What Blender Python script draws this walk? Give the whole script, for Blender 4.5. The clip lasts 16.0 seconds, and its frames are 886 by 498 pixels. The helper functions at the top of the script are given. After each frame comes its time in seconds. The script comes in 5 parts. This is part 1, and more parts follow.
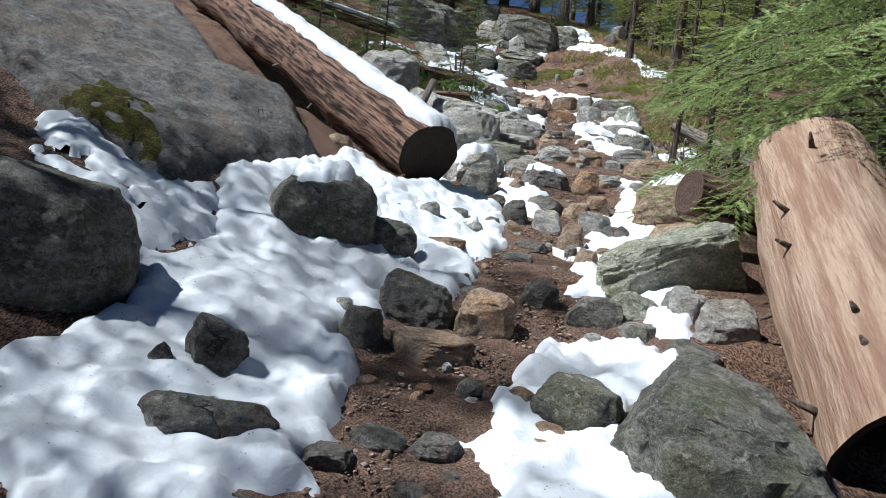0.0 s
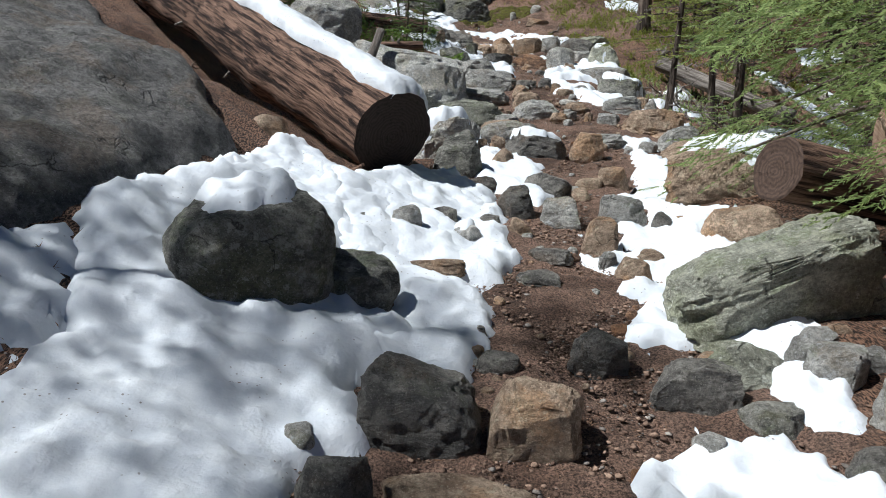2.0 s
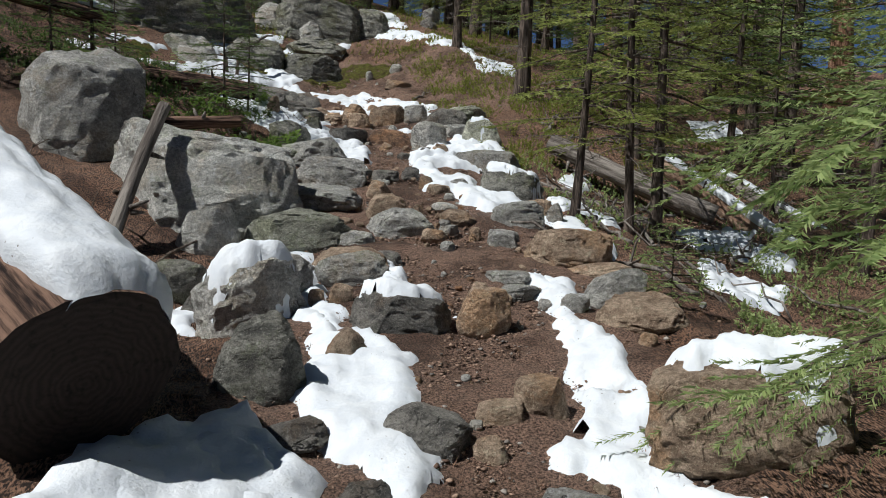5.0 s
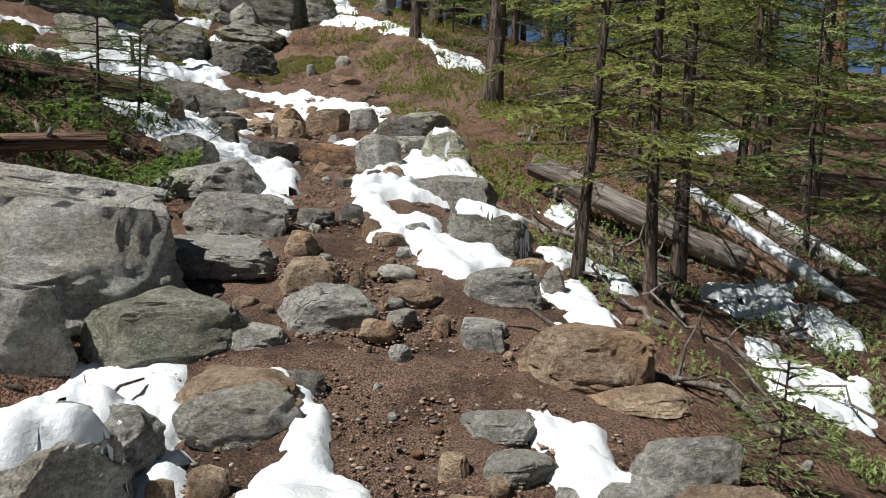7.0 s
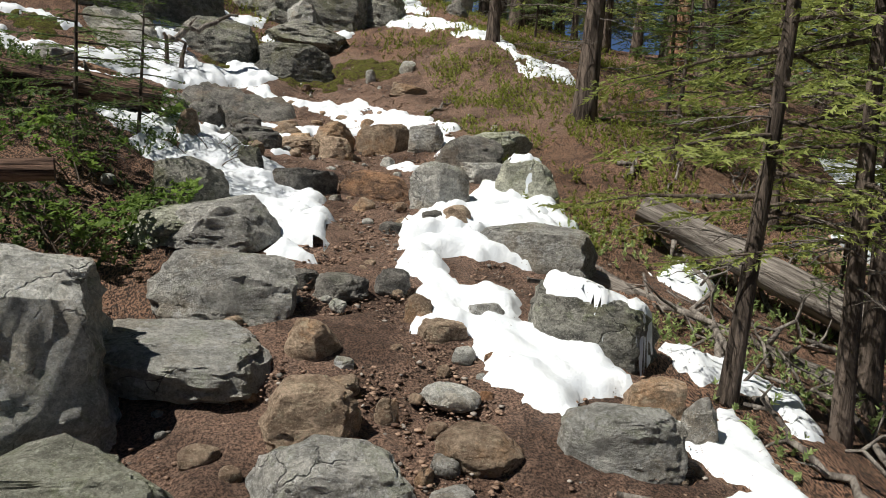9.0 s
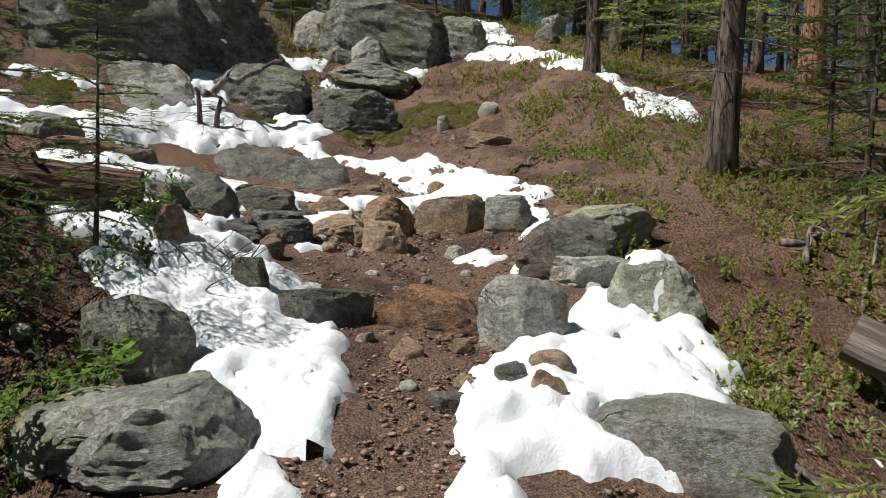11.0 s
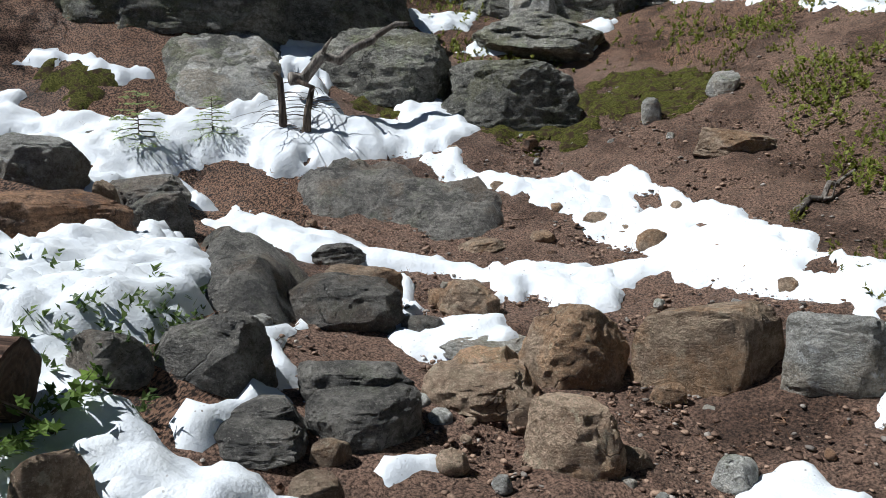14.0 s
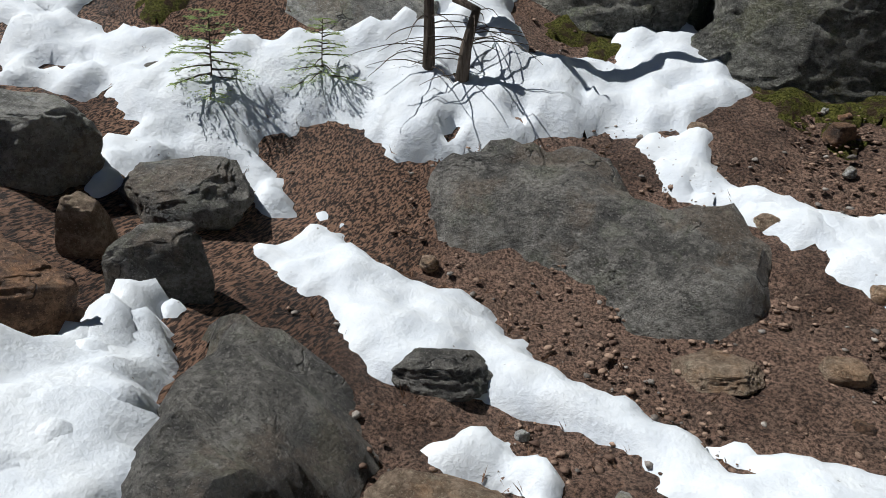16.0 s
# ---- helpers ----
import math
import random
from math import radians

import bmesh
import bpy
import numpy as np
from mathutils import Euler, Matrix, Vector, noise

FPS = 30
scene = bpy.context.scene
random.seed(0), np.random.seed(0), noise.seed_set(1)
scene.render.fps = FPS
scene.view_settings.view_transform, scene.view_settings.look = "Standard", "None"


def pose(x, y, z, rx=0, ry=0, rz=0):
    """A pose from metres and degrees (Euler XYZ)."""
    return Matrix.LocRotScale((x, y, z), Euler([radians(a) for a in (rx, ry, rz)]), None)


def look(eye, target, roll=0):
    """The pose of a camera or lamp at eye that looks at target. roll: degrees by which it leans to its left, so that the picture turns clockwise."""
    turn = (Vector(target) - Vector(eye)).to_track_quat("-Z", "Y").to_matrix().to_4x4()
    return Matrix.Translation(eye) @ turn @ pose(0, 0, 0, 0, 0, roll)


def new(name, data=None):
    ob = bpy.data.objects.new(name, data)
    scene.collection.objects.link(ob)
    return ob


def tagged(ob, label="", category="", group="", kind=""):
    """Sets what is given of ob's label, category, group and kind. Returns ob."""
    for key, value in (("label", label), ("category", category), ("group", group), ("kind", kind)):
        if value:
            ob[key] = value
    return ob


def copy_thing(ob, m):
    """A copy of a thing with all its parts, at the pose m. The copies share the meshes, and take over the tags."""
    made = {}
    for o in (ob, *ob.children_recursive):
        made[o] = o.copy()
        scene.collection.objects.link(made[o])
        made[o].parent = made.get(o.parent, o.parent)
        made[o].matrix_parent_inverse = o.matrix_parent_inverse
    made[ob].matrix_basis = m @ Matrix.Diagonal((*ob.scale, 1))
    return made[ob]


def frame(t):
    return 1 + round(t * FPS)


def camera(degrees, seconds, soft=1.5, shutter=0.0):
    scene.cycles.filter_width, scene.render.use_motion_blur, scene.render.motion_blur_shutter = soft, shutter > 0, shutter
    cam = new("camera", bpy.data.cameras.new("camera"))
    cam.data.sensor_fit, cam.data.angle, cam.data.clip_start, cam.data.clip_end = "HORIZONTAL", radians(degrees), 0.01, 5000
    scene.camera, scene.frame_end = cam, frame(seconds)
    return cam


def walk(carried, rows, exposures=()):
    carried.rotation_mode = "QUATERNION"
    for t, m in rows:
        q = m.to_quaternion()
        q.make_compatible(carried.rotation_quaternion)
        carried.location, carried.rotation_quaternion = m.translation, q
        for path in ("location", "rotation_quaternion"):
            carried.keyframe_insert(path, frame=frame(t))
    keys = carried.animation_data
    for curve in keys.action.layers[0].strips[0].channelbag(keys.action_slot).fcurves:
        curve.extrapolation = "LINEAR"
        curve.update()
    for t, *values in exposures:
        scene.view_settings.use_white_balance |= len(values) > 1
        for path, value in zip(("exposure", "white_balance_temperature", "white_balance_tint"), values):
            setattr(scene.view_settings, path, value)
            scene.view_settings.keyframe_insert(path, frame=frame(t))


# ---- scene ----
cam = camera(62.1, 16.0, soft=0.5)
METRES, EYE, TILT, LEAN, TURN = 16.3, 1.5, 12.0, 1.2, 0.0
ROWS = [
    (0.0, 0.0, 0.0, 0.0, 2.16, -18.23, -6.58),
    (0.5, 0.0026, 0.0169, -0.0096, 0.04, -20.35, -6.8),
    (1.0, 0.0046, 0.0522, -0.0122, 2.42, -21.38, -5.44),
    (1.5, -0.0067, 0.0843, -0.016, 1.35, -22.39, -3.91),
    (2.0, -0.0155, 0.116, -0.0104, -3.15, -21.79, -3.35),
    (2.5, -0.0084, 0.1489, -0.009, -9.36, -18.3, -4.18),
    (3.0, -0.0088, 0.1778, -0.0146, -11.71, -17.63, -4.03),
    (3.5, -0.0085, 0.2074, -0.0075, -12.27, -18.22, -4.29),
    (4.0, 0.0028, 0.2372, -0.0108, -13.14, -17.27, -5.13),
    (6.5, 0.0344, 0.3983, -0.008, -13.8, -18.12, -6.2),
    (7.0, 0.0501, 0.4296, -0.0134, -16.58, -17.91, -6.86),
    (7.5, 0.0576, 0.4609, -0.0155, -15.8, -17.46, -6.14),
    (8.0, 0.0657, 0.4892, -0.0129, -16.39, -17.69, -5.93),
    (8.5, 0.0764, 0.5057, -0.0153, -15.56, -18.6, -8.15),
    (9.0, 0.0775, 0.5355, -0.0214, -10.8, -18.06, -7.57),
    (11.5, 0.1073, 0.6825, -0.018, -0.81, -17.1, -3.23),
    (12.0, 0.105, 0.7085, -0.0217, 2.72, -17.83, -2.61),
    (12.5, 0.1029, 0.7363, -0.0157, 2.7, -20.96, -2.41),
    (13.0, 0.1087, 0.7681, -0.0163, 1.86, -20.13, -3.33),
    (13.5, 0.1029, 0.7992, -0.0233, 3.91, -18.97, -1.89),
    (14.0, 0.097, 0.8366, -0.0194, 7.85, -21.75, -0.19),
    (14.5, 0.0994, 0.8746, -0.0211, 18.79, -24.05, 1.19),
    (15.0, 0.095, 0.9037, -0.0236, 24.33, -27.24, 1.65),
    (15.5, 0.0836, 0.9406, -0.0265, 23.5, -31.42, 0.17),
    (16.0, 0.0792, 0.962, -0.0199, 26.34, -32.71, 0.95),
]
EXPOSURES = [
    (0.0, 0.55, 5450, 9), (1.0, 0.55, 5450, 9), (2.0, 0.32, 5550, 9), (3.0, 0.05, 5600, 9), (4.0, -0.15, 5650, 9), (7.0, 0.36, 6000, 9), (9.0, 0.38, 6150, 9), (12.0, 0.36, 5950, 9), (13.5, 0.42, 5700, 9), (14.5, 0.15, 5500, 9), (16.0, 0.02, 5700, 9),
]
walk(cam, [(t, pose(0, 0, EYE, TILT, LEAN, TURN) @ pose(METRES * x, METRES * y, METRES * z, 90 + pitch, roll, yaw)) for t, x, y, z, yaw, pitch, roll in ROWS], EXPOSURES)

# ---- sky and sun ----
SUN_AZIMUTH, SUN_HEIGHT = 100.0, 56.0  # degrees to the left of +y, and above the horizon
world = bpy.data.worlds.new("world")
scene.world = world
world.use_nodes = True
sky = world.node_tree.nodes.new("ShaderNodeTexSky")
sky.sky_type = "NISHITA"
sky.sun_disc = False
sky.sun_elevation = radians(SUN_HEIGHT)
sky.sun_rotation = radians(-SUN_AZIMUTH)
sky.altitude, sky.air_density, sky.dust_density = 3000, 0.45, 0.2
background = world.node_tree.nodes["Background"]
background.inputs["Strength"].default_value = 0.05
world.node_tree.links.new(sky.outputs["Color"], background.inputs["Color"])
sun = new("sun", bpy.data.lights.new("sun", "SUN"))
sun.data.energy, sun.data.angle, sun.data.color = 5.0, radians(0.53), (1.0, 0.94, 0.83)
_az, _el = radians(SUN_AZIMUTH), radians(SUN_HEIGHT)
sun.matrix_world = look((0, 0, 30), (math.sin(_az) * math.cos(_el), -math.cos(_az) * math.cos(_el), 30 - math.sin(_el)))

# ---- relief of the hillside ----
# The trail climbs an even slope; TRAIL_X is its middle line. RELIEF is the height over the trail's plane,
# by distance to the side of the middle line (columns) and along the slope (rows).
TRAIL_Y = (-20, 0, 3, 5, 6.3, 9, 10.5, 12, 14, 16, 19, 30)
TRAIL_X = (0.1, 0.1, 0.15, 0.5, 0.85, 1.4, 1.75, 1.95, 2.0, 1.7, 1.2, 0.5)
SIDE = (-14, -6, -3, -1.6, -0.6, 0.6, 1.5, 3, 6, 14)
ALONG = (-20, 0.5, 4, 7, 10, 13, 15.5, 17.6, 19.3, 22, 30)
RELIEF = np.array((
    (4.0, 2.0, 0.9, 0.4, 0.1, 0.1, 0.2, 0.1, -0.4, -2.0),
    (4.0, 2.0, 0.9, 0.35, 0.28, 0.28, 0.3, 0.1, -0.4, -2.0),
    (4.0, 1.9, 0.8, 0.28, 0.02, 0.00, 0.18, 0.1, -0.4, -1.8),
    (4.0, 2.0, 1.0, 0.25, -0.05, -0.10, 0.15, 0.0, -0.5, -1.8),
    (3.0, 1.2, -0.05, -0.38, -0.18, -0.10, -0.12, -0.6, -0.8, -1.6),
    (3.0, 1.3, 0.35, -0.05, 0.00, -0.02, -0.17, -0.45, -0.5, -1.5),
    (3.2, 1.5, 0.75, 0.40, 0.04, -0.03, 0.15, 0.25, -0.1, -0.8),
    (3.8, 1.6, 0.45, 0.07, -0.05, -0.04, 0.25, 0.55, 0.4, -0.6),
    (4.5, 2.2, 1.3, 0.75, 0.38, 0.28, 0.45, 1.05, 0.7, -0.4),
    (5.5, 3.4, 2.4, 1.7, 1.1, 0.95, 1.0, 1.4, 1.0, 0.0),
    (5.0, 3.2, 2.4, 2.2, 2.2, 2.2, 2.2, 2.0, 1.4, 0.3),
))


def ease(v):
    v = np.clip(v, 0, 1)
    return v * v * (3 - 2 * v)


def cells(stops, v):
    stops = np.asarray(stops, float)
    n = np.clip(np.searchsorted(stops, v) - 1, 0, len(stops) - 2)
    f = np.clip((v - stops[n]) / (stops[n + 1] - stops[n]), 0, 1)
    return n, 0.5 * f + 0.5 * ease(f)


def height(x, y):
    """The ground's height at places on the plan (numpy arrays or numbers)."""
    x, y = np.asarray(x, float), np.asarray(y, float)
    a, u = cells(ALONG, y)
    b, v = cells(SIDE, x - np.interp(y, TRAIL_Y, TRAIL_X))
    relief = (RELIEF[a, b] * (1 - u) + RELIEF[a + 1, b] * u) * (1 - v) + (RELIEF[a, b + 1] * (1 - u) + RELIEF[a + 1, b + 1] * u) * v
    climb = np.clip(y, -25, 45)
    return -0.39 + 0.2126 * climb + relief


# ---- materials ----
class Nodes:
    """A short way to write a node material."""

    def __init__(self, name):
        self.mat = bpy.data.materials.new(name)
        self.mat.use_nodes = True
        self.tree = self.mat.node_tree
        self.bsdf = self.tree.nodes["Principled BSDF"]
        self.coord = self.tree.nodes.new("ShaderNodeTexCoord").outputs["Object"]

    def put(self, socket, value):
        if isinstance(value, bpy.types.NodeSocket):
            self.tree.links.new(value, socket)
        else:
            socket.default_value = value

    def node(self, kind, **inputs):
        n = self.tree.nodes.new(kind)
        for key, value in inputs.items():
            self.put(n.inputs[key], value)
        return n

    def world_coord(self):
        self.coord = self.tree.nodes.new("ShaderNodeNewGeometry").outputs["Position"]
        return self

    def noise(self, scale, detail=6.0, rough=0.6, stretch=(1, 1, 1), shift=0.0):
        m = self.node("ShaderNodeMapping", Vector=self.coord)
        m.inputs["Scale"].default_value = stretch
        m.inputs["Location"].default_value = (shift, shift * 0.7, -shift)
        return self.node("ShaderNodeTexNoise", Vector=m.outputs[0], Scale=scale, Detail=detail, Roughness=rough).outputs[0]

    def cells(self, scale, feature="F1", out="Distance"):
        n = self.node("ShaderNodeTexVoronoi", Vector=self.coord, Scale=scale)
        n.feature = feature
        return n.outputs[out]

    def step(self, value, low, high):
        n = self.node("ShaderNodeMapRange", Value=value)
        n.interpolation_type = "SMOOTHSTEP"
        n.inputs["From Min"].default_value, n.inputs["From Max"].default_value = low, high
        return n.outputs[0]

    def mix(self, factor, a, b, mode="MIX"):
        n = self.tree.nodes.new("ShaderNodeMix")
        n.data_type, n.blend_type = "RGBA", mode
        self.put(n.inputs[0], factor)
        for socket, value in ((n.inputs[6], a), (n.inputs[7], b)):
            self.put(socket, (*value, 1) if isinstance(value, tuple) and len(value) == 3 else value)
        return n.outputs[2]

    def sum(self, a, b, mode="ADD"):
        n = self.tree.nodes.new("ShaderNodeMath")
        n.operation = mode
        self.put(n.inputs[0], a)
        self.put(n.inputs[1], b)
        return n.outputs[0]

    def random(self):
        return self.tree.nodes.new("ShaderNodeObjectInfo").outputs["Random"]

    def island(self):
        return self.tree.nodes.new("ShaderNodeNewGeometry").outputs["Random Per Island"]

    def upness(self):
        n = self.node("ShaderNodeSeparateXYZ", Vector=self.tree.nodes.new("ShaderNodeNewGeometry").outputs["Normal"])
        return n.outputs[2]

    def done(self, colour, rough=0.9, bump=None, depth=0.02, strength=0.8, spec=0.3):
        self.put(self.bsdf.inputs["Base Color"], (*colour, 1) if isinstance(colour, tuple) and len(colour) == 3 else colour)
        self.put(self.bsdf.inputs["Roughness"], rough)
        self.bsdf.inputs["Specular IOR Level"].default_value = spec
        if bump is not None:
            b = self.node("ShaderNodeBump", Height=bump, Strength=strength, Distance=depth)
            self.put(self.bsdf.inputs["Normal"], b.outputs[0])
        return self.mat


def rock_material(name, dark, light, stain, lichen=0.3, wet=0.0, scale=1.0, grime=0.6):
    n = Nodes(name).world_coord()
    big, fine, streak = n.noise(2.4 * scale, 6, 0.65), n.noise(42 * scale, 8, 0.75), n.noise(6.5 * scale, 10, 0.75, (1, 1, 1.7))
    warp = n.mix(0.3, n.coord, n.node("ShaderNodeTexNoise", Vector=n.coord, Scale=5.0, Detail=4.0).outputs["Color"])
    vein = n.node("ShaderNodeTexVoronoi", Vector=warp, Scale=3.6 * scale)
    vein.feature = "DISTANCE_TO_EDGE"
    crack = n.sum(n.step(vein.outputs["Distance"], 0.022, 0.0), n.step(n.noise(3.3, 4, 0.6, shift=6.0), 0.54, 0.62), "MULTIPLY")
    colour = n.mix(n.step(streak, 0.38, 0.62), dark, light)
    colour = n.mix(n.step(fine, 0.42, 0.57), n.mix(1.0, colour, (0.66, 0.66, 0.64), "MULTIPLY"), colour)
    colour = n.mix(n.sum(n.step(big, 0.5, 0.6), 0.6, "MULTIPLY"), colour, n.mix(n.step(fine, 0.4, 0.6), tuple(0.55 * c for c in stain), stain))
    spots = n.sum(n.step(n.noise(5.5, 9, 0.75, shift=3.0), 0.53, 0.59), n.step(n.upness(), -0.1, 0.5), "MULTIPLY")
    colour = n.mix(n.sum(spots, min(0.85, lichen * 1.3), "MULTIPLY"), colour, n.mix(n.step(fine, 0.4, 0.6), (0.19, 0.21, 0.11), (0.36, 0.39, 0.25)))
    pale = n.step(n.noise(15, 6, 0.7, shift=12.0), 0.58, 0.64)
    colour = n.mix(n.sum(pale, min(0.7, 0.25 + lichen), "MULTIPLY"), colour, tuple(min(0.72, 1.35 * c) for c in light))
    dirt = n.step(n.noise(10, 8, 0.75, shift=9.0), 0.55, 0.66)
    colour = n.mix(n.sum(dirt, grime, "MULTIPLY"), colour, tuple(0.28 * c for c in dark))
    colour = n.mix(n.sum(crack, 0.8, "MULTIPLY"), colour, tuple(0.15 * c for c in dark))
    salt, pepper = n.step(n.noise(120 * scale, 4, 0.7, shift=21.0), 0.57, 0.64), n.step(n.noise(95 * scale, 4, 0.7, shift=31.0), 0.56, 0.63)
    colour = n.mix(n.sum(pepper, 0.2 + 0.6 * grime, "MULTIPLY"), colour, tuple(0.3 * c for c in dark))
    colour = n.mix(n.sum(salt, 0.5, "MULTIPLY"), colour, tuple(min(0.75, 1.3 * c) for c in light))
    shade = n.node("ShaderNodeHueSaturation", Color=colour)
    n.put(shade.inputs["Value"], n.sum(n.sum(n.random(), 0.5, "MULTIPLY"), 0.85, "ADD"))
    bump = n.sum(n.sum(n.sum(streak, 1.3, "MULTIPLY"), n.sum(fine, 0.9, "MULTIPLY"), "ADD"), n.sum(crack, -0.5, "MULTIPLY"), "ADD")
    rough = n.sum(n.sum(n.step(streak, 0.3, 0.7), 0.25, "MULTIPLY"), 0.72 - 0.4 * wet, "ADD")
    return n.done(shade.outputs[0], rough, bump, 0.06, 1.0, 0.35 + 0.3 * wet)


ROCK = {
    "grey": rock_material("grey_granite", (0.30, 0.285, 0.26), (0.66, 0.63, 0.575), (0.46, 0.38, 0.28), 0.25, grime=0.3),
    "pale": rock_material("pale_granite", (0.42, 0.405, 0.37), (0.72, 0.695, 0.64), (0.54, 0.47, 0.37), 0.3, grime=0.3),
    "dark": rock_material("dark_wet_rock", (0.085, 0.078, 0.07), (0.32, 0.295, 0.26), (0.21, 0.15, 0.1), 0.12, 0.4),
    "brown": rock_material("rusty_brown_rock", (0.29, 0.195, 0.13), (0.64, 0.48, 0.345), (0.60, 0.35, 0.18), 0.08, grime=0.3),
    "red": rock_material("rust_stained_rock", (0.10, 0.052, 0.03), (0.44, 0.25, 0.14), (0.42, 0.19, 0.07), 0.03, 0.35),
    "lichen": rock_material("lichen_covered_rock", (0.27, 0.265, 0.21), (0.58, 0.57, 0.46), (0.42, 0.43, 0.27), 0.5, grime=0.3),
    "moss": rock_material("mossy_dark_rock", (0.12, 0.115, 0.10), (0.42, 0.40, 0.345), (0.17, 0.165, 0.07), 0.35),
    "slab": rock_material("smooth_grey_rock", (0.105, 0.10, 0.096), (0.29, 0.275, 0.26), (0.26, 0.20, 0.15), 0.08, 0.1, 0.8),
}


def dirt_material():
    """Red gravelly earth; the attribute "litter" tells where dark needle litter covers it."""
    n = Nodes("reddish_trail_dirt").world_coord()
    grain, lump, wide = n.noise(90, 6, 0.75), n.noise(13, 8, 0.7), n.noise(0.9, 4)
    litter = n.tree.nodes.new("ShaderNodeAttribute")
    litter.attribute_name = "litter"
    colour = n.mix(n.step(grain, 0.37, 0.64), (0.045, 0.025, 0.017), (0.46, 0.285, 0.20))
    colour = n.mix(n.sum(n.step(lump, 0.45, 0.64), 0.7, "MULTIPLY"), colour, n.mix(n.step(grain, 0.4, 0.6), (0.08, 0.05, 0.036), (0.27, 0.18, 0.13)))
    needles = n.mix(n.step(n.noise(120, 3, 0.6, (1, 0.25, 1)), 0.42, 0.6), (0.03, 0.017, 0.011), (0.38, 0.215, 0.135))
    cover = n.step(n.sum(litter.outputs["Fac"], n.sum(n.noise(2.6, 6, 0.65, shift=4.0), 0.9, "MULTIPLY"), "ADD"), 0.75, 1.05)
    colour = n.mix(cover, colour, needles)
    damp = n.step(n.noise(1.7, 6, 0.65, shift=7.0), 0.47, 0.62)
    colour = n.mix(damp, colour, n.mix(1.0, colour, (0.46, 0.43, 0.41), "MULTIPLY"))
    rough = n.sum(n.sum(n.step(wide, 0.35, 0.6), 0.35, "MULTIPLY"), 0.55, "ADD")
    bump = n.sum(n.sum(grain, 0.6, "MULTIPLY"), lump, "ADD")
    return n.done(colour, rough, bump, 0.05, 1.0, 0.35)


def snow_material():
    n = Nodes("spring_snow").world_coord()
    fine, soft = n.noise(60, 5, 0.7), n.noise(10, 4, 0.55)
    specks = n.sum(n.step(n.cells(30.0), 0.16, 0.08), n.step(n.noise(3.0, 4, 0.6, shift=2.0), 0.5, 0.62), "MULTIPLY")
    colour = n.mix(n.step(soft, 0.3, 0.7), (0.66, 0.685, 0.72), (0.76, 0.775, 0.79))
    colour = n.mix(n.sum(specks, 0.75, "MULTIPLY"), colour, (0.14, 0.1, 0.07))
    n.bsdf.inputs["Subsurface Weight"].default_value = 0.0
    return n.done(colour, 0.55, n.sum(n.sum(fine, 0.45, "MULTIPLY"), soft, "ADD"), 0.03, 0.4, 0.3)


def bark_material(name, dark, light, ridge=18.0, stretch=(1, 1, 0.12)):
    n = Nodes(name)
    plates, fine = n.noise(ridge, 7, 0.65, stretch), n.noise(60, 6, 0.7, stretch)
    colour = n.mix(n.step(plates, 0.4, 0.6), dark, light)
    colour = n.mix(n.sum(n.step(fine, 0.48, 0.62), 0.6, "MULTIPLY"), colour, dark)
    return n.done(colour, 0.85, n.sum(plates, fine, "ADD"), 0.03, 0.9, 0.2)


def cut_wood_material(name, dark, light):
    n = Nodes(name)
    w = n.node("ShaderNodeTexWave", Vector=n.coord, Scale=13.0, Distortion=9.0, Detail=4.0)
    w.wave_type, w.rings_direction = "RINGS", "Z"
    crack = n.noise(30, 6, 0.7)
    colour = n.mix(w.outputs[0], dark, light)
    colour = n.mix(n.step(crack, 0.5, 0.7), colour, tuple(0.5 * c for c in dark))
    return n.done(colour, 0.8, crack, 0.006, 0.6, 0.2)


def leaf_material(name, dark, light, spread=0.5):
    n = Nodes(name)
    colour = n.mix(n.sum(n.island(), n.sum(n.random(), spread, "MULTIPLY"), "ADD"), dark, light)
    n.bsdf.inputs["Transmission Weight"].default_value = 0.0
    n.done(colour, 0.55, None, spec=0.3)
    clear = n.node("ShaderNodeBsdfTranslucent", Color=colour)
    both = n.tree.nodes.new("ShaderNodeMixShader")
    both.inputs[0].default_value = 0.55
    n.tree.links.new(n.bsdf.outputs[0], both.inputs[1])
    n.tree.links.new(clear.outputs[0], both.inputs[2])
    n.tree.links.new(both.outputs[0], n.tree.nodes["Material Output"].inputs["Surface"])
    return n.mat


def moss_material():
    n = Nodes("moss_cushion").world_coord()
    fine, tuft = n.noise(90, 6, 0.75), n.noise(16, 6, 0.7)
    colour = n.mix(n.step(fine, 0.35, 0.65), (0.03, 0.036, 0.008), (0.21, 0.20, 0.045))
    colour = n.mix(n.step(tuft, 0.48, 0.6), colour, (0.075, 0.05, 0.03))
    return n.done(colour, 0.95, n.sum(fine, tuft, "ADD"), 0.04, 1.0, 0.1)


